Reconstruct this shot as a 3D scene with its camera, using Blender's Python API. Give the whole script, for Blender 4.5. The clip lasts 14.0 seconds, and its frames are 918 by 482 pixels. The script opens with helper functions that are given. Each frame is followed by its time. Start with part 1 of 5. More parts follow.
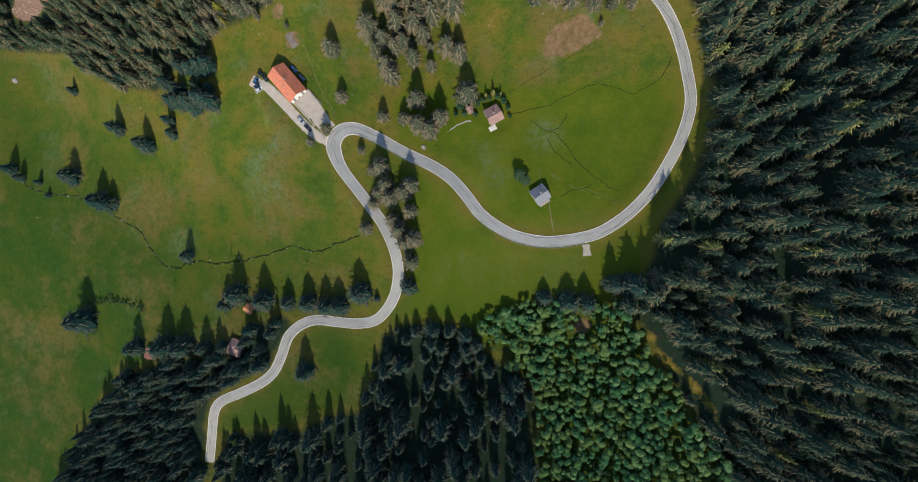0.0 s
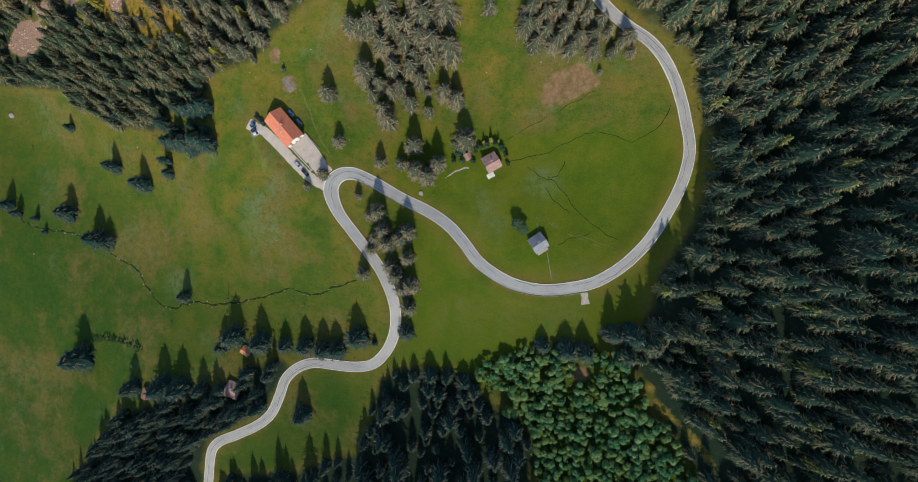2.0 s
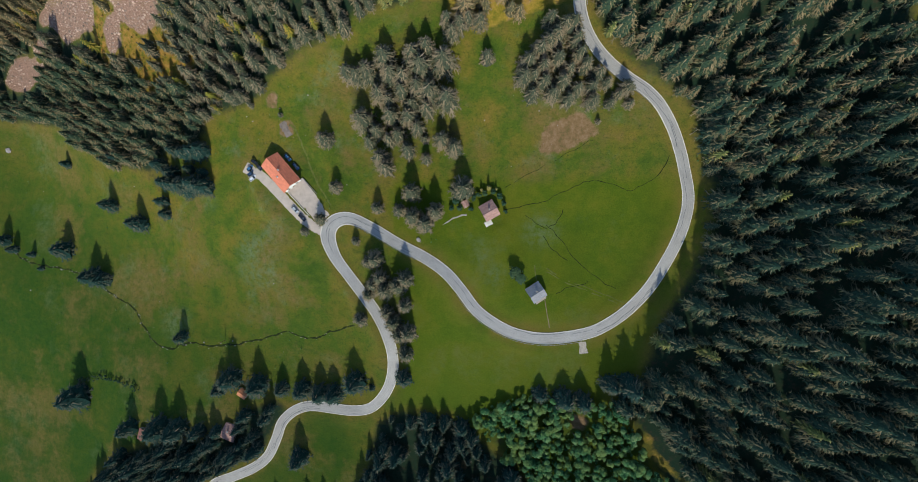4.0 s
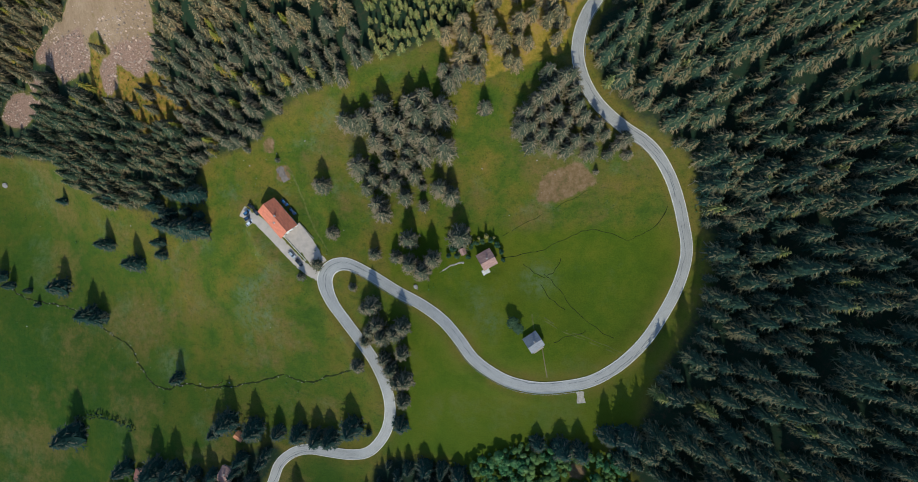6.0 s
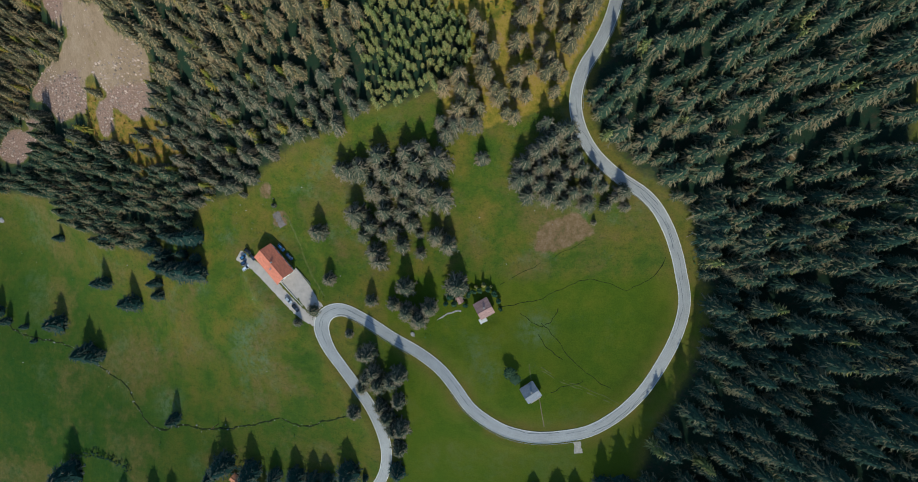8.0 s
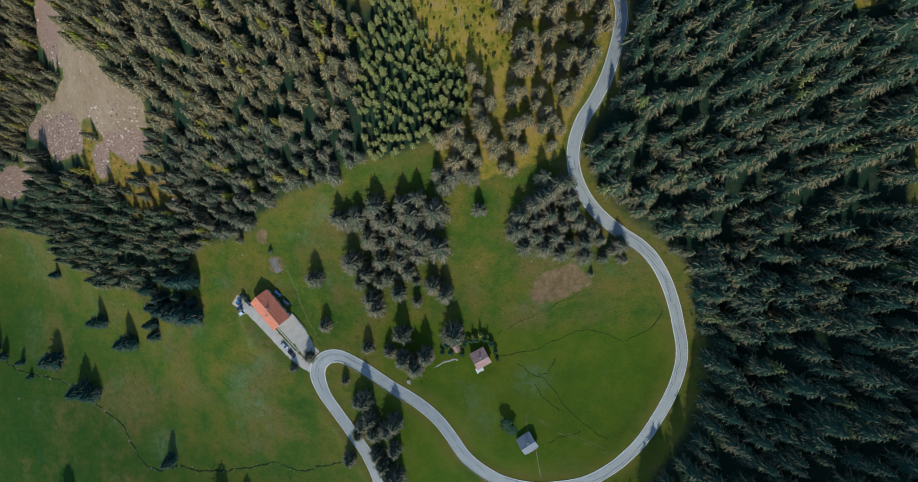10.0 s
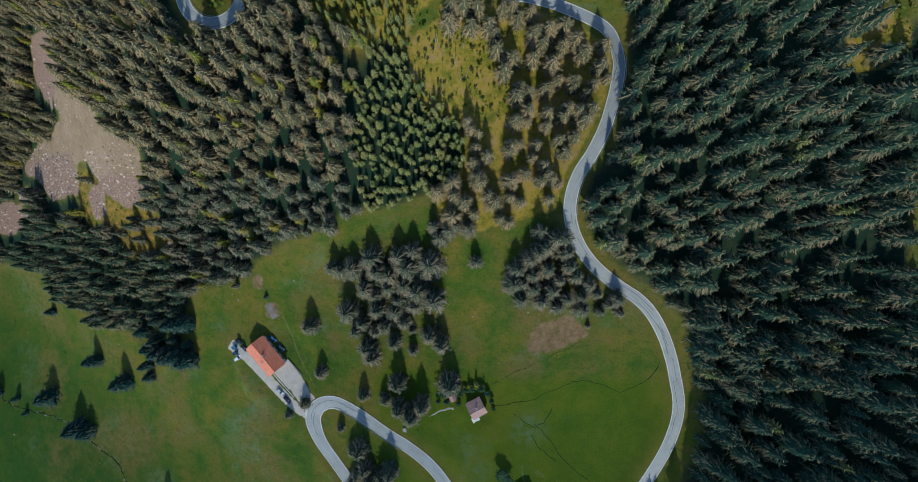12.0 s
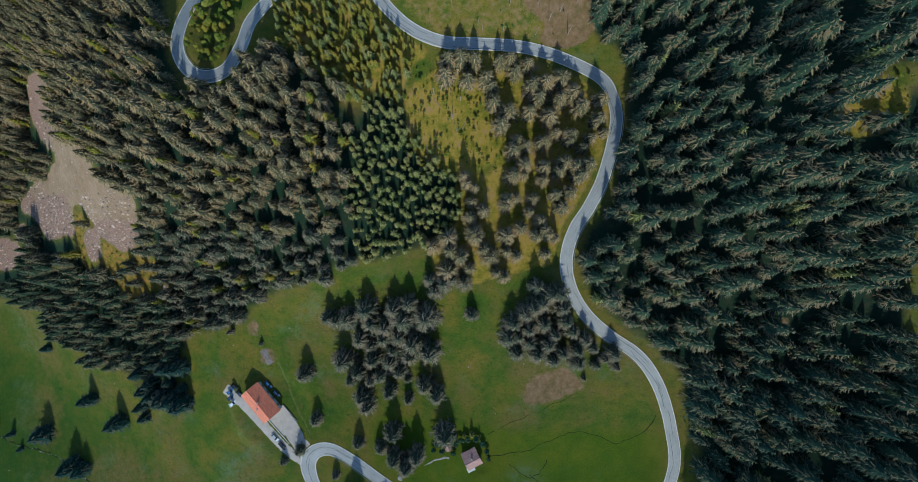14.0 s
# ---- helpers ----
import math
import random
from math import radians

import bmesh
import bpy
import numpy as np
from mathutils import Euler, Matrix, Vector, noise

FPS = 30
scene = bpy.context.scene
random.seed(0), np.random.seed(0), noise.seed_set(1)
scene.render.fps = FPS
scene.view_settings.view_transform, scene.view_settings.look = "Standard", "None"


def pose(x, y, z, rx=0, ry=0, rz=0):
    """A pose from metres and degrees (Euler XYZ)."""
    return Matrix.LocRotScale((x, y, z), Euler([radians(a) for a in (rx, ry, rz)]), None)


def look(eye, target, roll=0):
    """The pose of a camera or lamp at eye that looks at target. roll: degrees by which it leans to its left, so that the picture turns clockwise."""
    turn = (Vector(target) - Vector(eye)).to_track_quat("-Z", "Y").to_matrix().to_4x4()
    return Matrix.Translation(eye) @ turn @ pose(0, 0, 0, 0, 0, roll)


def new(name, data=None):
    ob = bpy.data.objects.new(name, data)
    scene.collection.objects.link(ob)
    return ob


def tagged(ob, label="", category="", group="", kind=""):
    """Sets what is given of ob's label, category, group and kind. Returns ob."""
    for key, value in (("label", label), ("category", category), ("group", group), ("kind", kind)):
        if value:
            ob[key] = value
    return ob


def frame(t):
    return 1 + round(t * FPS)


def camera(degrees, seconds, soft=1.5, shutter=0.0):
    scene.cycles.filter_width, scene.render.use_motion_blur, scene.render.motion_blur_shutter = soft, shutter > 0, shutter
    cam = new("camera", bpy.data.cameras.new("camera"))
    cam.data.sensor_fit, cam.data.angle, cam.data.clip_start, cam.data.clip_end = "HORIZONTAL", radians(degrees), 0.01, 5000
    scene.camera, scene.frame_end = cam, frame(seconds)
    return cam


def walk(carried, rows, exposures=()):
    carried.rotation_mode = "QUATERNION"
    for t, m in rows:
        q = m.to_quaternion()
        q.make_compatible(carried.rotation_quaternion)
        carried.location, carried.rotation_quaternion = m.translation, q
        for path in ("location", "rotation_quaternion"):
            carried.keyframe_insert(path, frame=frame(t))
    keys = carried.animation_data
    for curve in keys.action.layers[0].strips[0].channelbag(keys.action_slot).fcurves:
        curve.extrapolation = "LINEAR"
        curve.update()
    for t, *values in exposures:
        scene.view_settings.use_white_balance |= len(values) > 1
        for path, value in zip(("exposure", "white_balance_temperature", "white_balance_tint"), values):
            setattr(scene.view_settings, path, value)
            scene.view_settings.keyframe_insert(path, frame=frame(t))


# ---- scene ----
cam = camera(73.0, 14.0, 0.9)
EXPOSURES = [(0.0, 0.44, 6350, 6), (3.0, 0.44, 6200, 5), (7.0, 0.26, 5660, -1), (10.5, 0.2, 5340, -3), (14.0, 0.2, 5200, -3)]
walk(cam, [
    (0, pose(0.00, 0.00, 308.00, 0, 0, 0.000)),
    (1, pose(0.54, 11.51, 307.24, 0, 0, 0.001)),
    (2, pose(1.10, 23.03, 306.51, 0, 0, 0.012)),
    (3, pose(1.67, 34.55, 305.79, 0, 0, 0.033)),
    (4, pose(2.26, 46.08, 305.08, 0, 0, 0.065)),
    (5, pose(2.87, 57.61, 304.40, 0, 0, 0.107)),
    (6, pose(3.48, 69.15, 303.73, 0, 0, 0.160)),
    (7, pose(4.12, 80.70, 303.09, 0, 0, 0.223)),
    (8, pose(4.77, 92.25, 302.46, 0, 0, 0.296)),
    (9, pose(5.43, 103.81, 301.85, 0, 0, 0.380)),
    (10, pose(6.11, 115.38, 301.25, 0, 0, 0.475)),
    (11, pose(6.81, 126.95, 300.68, 0, 0, 0.579)),
    (12, pose(7.52, 138.53, 300.12, 0, 0, 0.695)),
    (13, pose(8.24, 150.11, 299.59, 0, 0, 0.820)),
    (14, pose(8.98, 161.70, 299.07, 0, 0, 0.956)),
], EXPOSURES)

# ---- light ----
SUN_HEIGHT, SUN_FROM = 44.0, -88.0
sun_way = Vector((math.cos(radians(SUN_HEIGHT)) * math.cos(radians(SUN_FROM)), math.cos(radians(SUN_HEIGHT)) * math.sin(radians(SUN_FROM)), math.sin(radians(SUN_HEIGHT))))
world = bpy.data.worlds.new("sky")
scene.world = world
world.use_nodes = True
sky = world.node_tree.nodes.new("ShaderNodeTexSky")
sky.sky_type, sky.sun_disc = "NISHITA", False
sky.sun_elevation, sky.sun_rotation = radians(SUN_HEIGHT), radians(90 - SUN_FROM)
sky.altitude, sky.ozone_density = 1500, 0.6
back = world.node_tree.nodes["Background"]
world.node_tree.links.new(sky.outputs["Color"], back.inputs["Color"])
back.inputs["Strength"].default_value = 0.14
lamp = bpy.data.lights.new("sun", "SUN")
lamp.energy, lamp.angle, lamp.color = 2.75, radians(0.5), (1.0, 0.91, 0.77)
sun = new("sun", lamp)
sun.matrix_world = look(sun_way * 900, (0, 0, 0))


# ---- materials ----
def material(name, rough=0.8, metal=0.0):
    m = bpy.data.materials.new(name)
    m.use_nodes = True
    b = m.node_tree.nodes["Principled BSDF"]
    b.inputs["Roughness"].default_value, b.inputs["Metallic"].default_value = rough, metal
    return m, m.node_tree, b


def node(tree, kind, **values):
    n = tree.nodes.new(kind)
    for key, value in values.items():
        if key in n.inputs:
            n.inputs[key].default_value = value
    return n


def noise_at(tree, scale, detail=5.0, rough=0.6, where=None):
    n = node(tree, "ShaderNodeTexNoise", Scale=scale, Detail=detail, Roughness=rough)
    if where is None:
        where = tree.nodes.new("ShaderNodeNewGeometry").outputs["Position"]
    tree.links.new(where, n.inputs["Vector"])
    return n.outputs["Fac"]


def ramp(tree, fac, *stops):
    r = tree.nodes.new("ShaderNodeValToRGB")
    e = r.color_ramp.elements
    while len(e) < len(stops):
        e.new(0.5)
    for k, (at, col) in enumerate(stops):
        e[k].position, e[k].color = at, (*col, 1) if len(col) == 3 else col
    tree.links.new(fac, r.inputs["Fac"])
    return r.outputs["Color"]


def mix(tree, fac, a, b, how="MIX"):
    m = tree.nodes.new("ShaderNodeMix")
    m.data_type, m.blend_type = "RGBA", how
    for slot, v in ((0, fac), (6, a), (7, b)):
        if isinstance(v, (int, float)):
            m.inputs[slot].default_value = v
        elif isinstance(v, tuple):
            m.inputs[slot].default_value = (*v, 1)
        else:
            tree.links.new(v, m.inputs[slot])
    return m.outputs[2]


def maths(tree, how, a, b):
    m = tree.nodes.new("ShaderNodeMath")
    m.operation = how
    for slot, v in ((0, a), (1, b)):
        if isinstance(v, (int, float)):
            m.inputs[slot].default_value = v
        else:
            tree.links.new(v, m.inputs[slot])
    return m.outputs[0]


def bump(tree, bsdf, height, strength, distance):
    b = node(tree, "ShaderNodeBump", Strength=strength, Distance=distance)
    tree.links.new(height, b.inputs["Height"])
    tree.links.new(b.outputs["Normal"], bsdf.inputs["Normal"])


def plain(name, col, rough=0.7, metal=0.0, spread=0.25, scale=1.5, relief=0.02):
    """A worn, slightly uneven surface of one colour."""
    m, t, b = material(name, rough, metal)
    b.inputs["Specular IOR Level"].default_value, b.inputs["Diffuse Roughness"].default_value = (0.5 if metal else 0.15), 0.6
    co = t.nodes.new("ShaderNodeTexCoord").outputs["Object"]
    n = noise_at(t, scale, 6, 0.65, co)
    dark, light = tuple(c * (1 - spread) for c in col), tuple(min(1, c * (1 + spread)) for c in col)
    t.links.new(ramp(t, n, (0.3, dark), (0.7, light)), b.inputs["Base Color"])
    if relief:
        bump(t, b, noise_at(t, scale * 9, 4, 0.6, co), 0.4, relief)
    return m


def ground_material():
    m, t, b = material("meadow_ground", 0.95)
    b.inputs["Specular IOR Level"].default_value, b.inputs["Diffuse Roughness"].default_value = 0.1, 1.0

    def layer(name):
        a = t.nodes.new("ShaderNodeAttribute")
        a.attribute_name = name
        return a.outputs["Fac"]

    wide, mid, fine, grain = noise_at(t, 0.013, 4), noise_at(t, 0.05, 7, 0.7), noise_at(t, 0.35, 6, 0.72), noise_at(t, 1.6, 4, 0.7)
    lush = ramp(t, mid, (0.3, (0.063, 0.112, 0.008)), (0.48, (0.094, 0.138, 0.009)), (0.62, (0.135, 0.155, 0.012)), (0.75, (0.171, 0.150, 0.019)))
    pale = ramp(t, mid, (0.32, (0.056, 0.105, 0.012)), (0.45, (0.096, 0.135, 0.015)), (0.57, (0.169, 0.150, 0.021)), (0.72, (0.250, 0.165, 0.038)))
    grass = mix(t, ramp(t, maths(t, "ADD", layer("pasture"), maths(t, "MULTIPLY", maths(t, "SUBTRACT", wide, 0.5), 1.3)), (0.3, (0, 0, 0)), (0.85, (1, 1, 1))), lush, pale)
    grass = mix(t, maths(t, "MULTIPLY", ramp(t, fine, (0.54, (0, 0, 0)), (0.72, (0.55, 0.55, 0.55))), maths(t, "ADD", maths(t, "MULTIPLY", layer("pasture"), 0.7), 0.3)), grass, (0.035, 0.08, 0.014))
    warm = ramp(t, noise_at(t, 0.02, 4, 0.6), (0.46, (0, 0, 0)), (0.66, (0.45, 0.45, 0.45)))
    grass = mix(t, maths(t, "MULTIPLY", warm, maths(t, "SUBTRACT", 1.0, layer("pasture"))), grass, (0.135, 0.14, 0.01))
    # Lower and left grass: greener tone plus a painted-in dimming and cool cast.
    deep = maths(t, "ADD", layer("damp"), maths(t, "MULTIPLY", maths(t, "SUBTRACT", mid, 0.5), 0.8))
    grass = mix(t, ramp(t, deep, (0.25, (0, 0, 0)), (0.95, (0.9, 0.9, 0.9))), grass, ramp(t, maths(t, "ADD", maths(t, "MULTIPLY", fine, 0.5), maths(t, "MULTIPLY", mid, 0.5)), (0.36, (0.022, 0.072, 0.01)), (0.52, (0.045, 0.094, 0.011)), (0.64, (0.09, 0.112, 0.014))))
    herbs = maths(t, "MULTIPLY", ramp(t, noise_at(t, 0.028, 6, 0.72), (0.54, (0, 0, 0)), (0.63, (1, 1, 1))), ramp(t, fine, (0.36, (0.1, 0.1, 0.1)), (0.58, (0.7, 0.7, 0.7))))
    herbs = maths(t, "MULTIPLY", herbs, maths(t, "ADD", maths(t, "MULTIPLY", layer("pasture"), 0.7), 0.3))
    herbs = maths(t, "MULTIPLY", herbs, maths(t, "SUBTRACT", 1.0, maths(t, "MULTIPLY", layer("damp"), 0.65)))
    herbs = maths(t, "ADD", herbs, maths(t, "MULTIPLY", layer("herby"), ramp(t, fine, (0.4, (0.05, 0.05, 0.05)), (0.62, (0.7, 0.7, 0.7)))))
    grass = mix(t, herbs, grass, (0.16, 0.2, 0.09))
    dry = maths(t, "MULTIPLY", layer("verge"), ramp(t, noise_at(t, 0.09, 5, 0.7), (0.36, (0.15, 0.15, 0.15)), (0.6, (0.85, 0.85, 0.85))))
    grass = mix(t, dry, grass, (0.21, 0.15, 0.035))
    blush = maths(t, "MULTIPLY", ramp(t, noise_at(t, 0.03, 6, 0.68), (0.49, (0, 0, 0)), (0.63, (0.85, 0.85, 0.85))), maths(t, "SUBTRACT", layer("pasture"), maths(t, "MULTIPLY", layer("damp"), 0.25)))
    grass = mix(t, blush, grass, ramp(t, fine, (0.35, (0.13, 0.125, 0.022)), (0.65, (0.23, 0.148, 0.05))))
    place = t.nodes.new("ShaderNodeMapping")
    place.inputs["Rotation"].default_value, place.inputs["Scale"].default_value = (0, 0, 0.6), (0.5, 1.0, 1.0)
    t.links.new(t.nodes.new("ShaderNodeNewGeometry").outputs["Position"], place.inputs["Vector"])
    terraces = noise_at(t, 0.42, 5, 0.62, place.outputs[0])
    grass = mix(t, maths(t, "MULTIPLY", ramp(t, terraces, (0.54, (0, 0, 0)), (0.7, (0.4, 0.4, 0.4))), maths(t, "ADD", maths(t, "MULTIPLY", layer("pasture"), 0.75), 0.2)), grass, (0.03, 0.07, 0.014))
    tufts = noise_at(t, 0.9, 4, 0.75)
    grass = mix(t, maths(t, "MULTIPLY", ramp(t, tufts, (0.56, (0, 0, 0)), (0.7, (0.75, 0.75, 0.75))), maths(t, "ADD", maths(t, "MULTIPLY", layer("pasture"), 0.75), 0.15)), grass, (0.025, 0.06, 0.014))
    # Brown forest litter, with the trees' teal shade mixed into the dark tones.
    floor = ramp(t, fine, (0.25, (0.012, 0.042, 0.024)), (0.54, (0.026, 0.045, 0.024)), (0.8, (0.09, 0.055, 0.035)))
    edge = maths(t, "MULTIPLY", maths(t, "SUBTRACT", fine, 0.5), 0.9)
    ragged = maths(t, "ADD", edge, maths(t, "MULTIPLY", maths(t, "SUBTRACT", mid, 0.5), 1.2))
    col = mix(t, ramp(t, maths(t, "ADD", layer("woodland"), ragged), (0.35, (0, 0, 0)), (0.85, (1, 1, 1))), grass, floor)
    yellow = ramp(t, noise_at(t, 0.14, 7, 0.75), (0.3, (0.1, 0.14, 0.016)), (0.42, (0.24, 0.2, 0.022)), (0.54, (0.42, 0.28, 0.05)), (0.68, (0.42, 0.25, 0.13)))
    col = mix(t, ramp(t, maths(t, "ADD", layer("slope"), edge), (0.4, (0, 0, 0)), (0.75, (0.9, 0.9, 0.9))), col, yellow)
    soil = ramp(t, fine, (0.3, (0.14, 0.115, 0.038)), (0.5, (0.24, 0.15, 0.072)), (0.7, (0.33, 0.22, 0.13)))
    col = mix(t, ramp(t, maths(t, "ADD", layer("bare"), edge), (0.4, (0, 0, 0)), (0.7, (1, 1, 1))), col, soil)
    fines = ramp(t, maths(t, "ADD", maths(t, "MULTIPLY", mid, 0.6), maths(t, "MULTIPLY", fine, 0.4)), (0.32, (0.2, 0.13, 0.075)), (0.5, (0.31, 0.21, 0.13)), (0.68, (0.4, 0.285, 0.19)))
    blocks = ramp(t, grain, (0.25, (0.11, 0.06, 0.045)), (0.48, (0.27, 0.165, 0.12)), (0.75, (0.43, 0.285, 0.21)))
    stone = mix(t, ramp(t, maths(t, "ADD", layer("rubble"), ragged), (0.35, (0, 0, 0)), (0.7, (1, 1, 1))), fines, blocks)
    stone = mix(t, ramp(t, noise_at(t, 0.11, 6, 0.75), (0.58, (0, 0, 0)), (0.7, (0.6, 0.6, 0.6))), stone, (0.18, 0.125, 0.035))
    rust = ramp(t, fine, (0.36, (0.09, 0.11, 0.016)), (0.5, (0.24, 0.155, 0.025)), (0.66, (0.36, 0.2, 0.06)))
    col = mix(t, ramp(t, maths(t, "ADD", layer("rust"), ragged), (0.35, (0, 0, 0)), (0.8, (1, 1, 1))), col, rust)
    col = mix(t, ramp(t, maths(t, "ADD", layer("scree"), edge), (0.4, (0, 0, 0)), (0.65, (1, 1, 1))), col, stone)
    col = mix(t, ramp(t, grain, (0.3, (0.35, 0.35, 0.35)), (0.6, (0, 0, 0))), col, mix(t, 1.0, col, (0.45, 0.5, 0.4), "MULTIPLY"))
    t.links.new(col, b.inputs["Base Color"])
    bump(t, b, maths(t, "ADD", grain, maths(t, "MULTIPLY", fine, 2.0)), 0.5, 0.35)
    return m


def asphalt_material():
    m, t, b = material("asphalt", 0.85)
    wide, fine = noise_at(t, 0.12, 5, 0.65), noise_at(t, 2.5, 5, 0.7)
    col = ramp(t, wide, (0.3, (0.27, 0.255, 0.235)), (0.65, (0.37, 0.352, 0.325)))
    where = t.nodes.new("ShaderNodeCombineXYZ")
    for slot, (name, scale) in enumerate((("run", 0.06), ("off", 0.9))):
        a = t.nodes.new("ShaderNodeAttribute")
        a.attribute_name = name
        t.links.new(maths(t, "MULTIPLY", a.outputs["Fac"], scale), where.inputs[slot])
    seam = noise_at(t, 1.0, 4, 0.6, where.outputs[0])
    wear = noise_at(t, 2.2, 3, 0.6, where.outputs[0])
    col = mix(t, ramp(t, wear, (0.35, (0, 0, 0)), (0.65, (0.6, 0.6, 0.6))), col, (0.4, 0.382, 0.353))
    col = mix(t, ramp(t, seam, (0.63, (0, 0, 0)), (0.68, (0.65, 0.65, 0.65))), col, (0.12, 0.12, 0.125))
    col = mix(t, ramp(t, fine, (0.3, (0.4, 0.4, 0.4)), (0.6, (0, 0, 0))), col, (0.13, 0.13, 0.13))
    t.links.new(col, b.inputs["Base Color"])
    bump(t, b, fine, 0.3, 0.03)
    return m


def needle_material(name, deep, lit, dry, tip):
    m, t, b = material(name, 0.75)
    b.inputs["Specular IOR Level"].default_value, b.inputs["Diffuse Roughness"].default_value = 0.2, 1.0
    g = t.nodes.new("ShaderNodeNewGeometry")
    who = noise_at(t, 0.11, 2, 0.5)
    col = ramp(t, g.outputs["Random Per Island"], (0.0, deep), (0.7, lit), (1.0, tip))
    col = mix(t, ramp(t, who, (0.46, (0, 0, 0)), (0.6, (0.85, 0.85, 0.85))), col, dry)
    t.links.new(col, b.inputs["Base Color"])
    return m


GROUND = ground_material()
ASPHALT = asphalt_material()
SPRUCE = needle_material("spruce_needles", (0.06, 0.075, 0.032), (0.26, 0.195, 0.085), (0.37, 0.255, 0.125), (0.48, 0.345, 0.19))
OLIVE_SPRUCE = needle_material("olive_spruce_needles", (0.014, 0.058, 0.038), (0.105, 0.125, 0.055), (0.25, 0.185, 0.095), (0.36, 0.27, 0.145))
GREY_SPRUCE = needle_material("grey_spruce_needles", (0.035, 0.06, 0.036), (0.15, 0.135, 0.075), (0.26, 0.2, 0.12), (0.36, 0.285, 0.185))
# Darker, bluer spruce: own dark green with the stands' shade painted in.
SHADED_SPRUCE = needle_material("deep_spruce_needles", (0.01, 0.05, 0.036), (0.06, 0.09, 0.046), (0.17, 0.145, 0.075), (0.28, 0.225, 0.125))
SHADED_DARK_SPRUCE = needle_material("dark_spruce_needles", (0.01, 0.045, 0.036), (0.03, 0.065, 0.046), (0.09, 0.095, 0.06), (0.22, 0.18, 0.12))
# Dark green shrubs, darkened further to blend the crown's shade into its shadow.
SHADED_DARK_LEAVES = needle_material("dark_shrub_foliage", (0.012, 0.042, 0.022), (0.024, 0.065, 0.03), (0.05, 0.085, 0.034), (0.07, 0.11, 0.05))
YOUNG = needle_material("young_spruce_needles", (0.07, 0.115, 0.028), (0.23, 0.235, 0.066), (0.32, 0.265, 0.085), (0.42, 0.36, 0.14))
LEAVES = needle_material("broadleaf_foliage", (0.025, 0.09, 0.034), (0.065, 0.165, 0.05), (0.13, 0.19, 0.045), (0.16, 0.24, 0.09))
RUSSET = needle_material("russet_foliage", (0.08, 0.09, 0.015), (0.2, 0.15, 0.025), (0.32, 0.19, 0.045), (0.34, 0.2, 0.06))
LARCH = needle_material("larch_needles", (0.08, 0.11, 0.016), (0.23, 0.21, 0.03), (0.38, 0.26, 0.04), (0.42, 0.34, 0.07))
GOLDEN = needle_material("yellow_green_foliage", (0.06, 0.1, 0.01), (0.13, 0.16, 0.015), (0.24, 0.19, 0.02), (0.22, 0.22, 0.035))
# Crown hearts in darker tones: the shade between boughs is painted into them.
SHADED_HEARTS = {m: plain(m.name.replace("needles", "inner_twigs").replace("foliage", "inner_leaves"), col, 0.9, spread=0.45, scale=1.2, relief=0.1) for m, col in (
    (SPRUCE, (0.085, 0.082, 0.045)), (OLIVE_SPRUCE, (0.034, 0.06, 0.035)), (SHADED_DARK_SPRUCE, (0.016, 0.045, 0.036)), (GREY_SPRUCE, (0.055, 0.066, 0.04)), (SHADED_SPRUCE, (0.024, 0.05, 0.034)), (YOUNG, (0.11, 0.13, 0.042)),
    (GOLDEN, (0.11, 0.13, 0.015)), (LARCH, (0.14, 0.145, 0.022)), (LEAVES, (0.03, 0.085, 0.035)), (SHADED_DARK_LEAVES, (0.015, 0.045, 0.022)), (RUSSET, (0.14, 0.11, 0.02)))}
BARK = plain("spruce_bark", (0.14, 0.1, 0.075), 0.9, spread=0.35, scale=2.0)
KERB = plain("pale_concrete", (0.64, 0.6, 0.53), 0.85, spread=0.2, scale=0.6)


# ---- the lie of the land ----
PLANE = [10.18, 58.09, 19.14, 0.62, -4.02, 0.64]
HILLS = [-0.2, 3.1, -9.0, -4.9, 7.4, -0.1, 3.4, 0.4, 0.0, -5.2, -0.2, 10.5, 2.3, -11.0, -15.0, 2.1, 0.1, 1.4, -1.6, -3.2, 3.3, -11.5, 7.9, 4.8, -8.9, 15.3, 8.9, -1.5, -8.2, -10.8, 13.1, -6.4, 9.2, -18.9, 2.9, 9.7, -24.0, 3.5, 2.9, 5.3, -14.0, -2.0, -7.7, -5.5, 2.5, -7.8, 9.7, -15.3, -1.3, 11.6, 3.8, 3.8, -11.3, -7.3, -11.0, -11.1, 39.4, 21.1, 10.3, -9.9, -2.9, 22.2, 2.9, -6.0, -3.6, 21.8, -7.2, 5.9, -2.8, -26.8, 2.1, 1.8]


def land(x, y):
    """The height of the hillside, before the road was cut into it."""
    x, y = np.clip(np.asarray(x, float), -380, 240), np.clip(np.asarray(y, float), -240, 380)
    u, v = x / 200, (y - 80) / 200
    z = PLANE[0] + PLANE[1] * u + PLANE[2] * v + PLANE[3] * u * u + PLANE[4] * u * v + PLANE[5] * v * v
    for k, amount in enumerate(HILLS):
        z = z + amount * np.exp(-((x + 270 - 60 * (k % 9)) / 66) ** 2 - ((y + 120 - 54 * (k // 9)) / 60) ** 2)
    return z


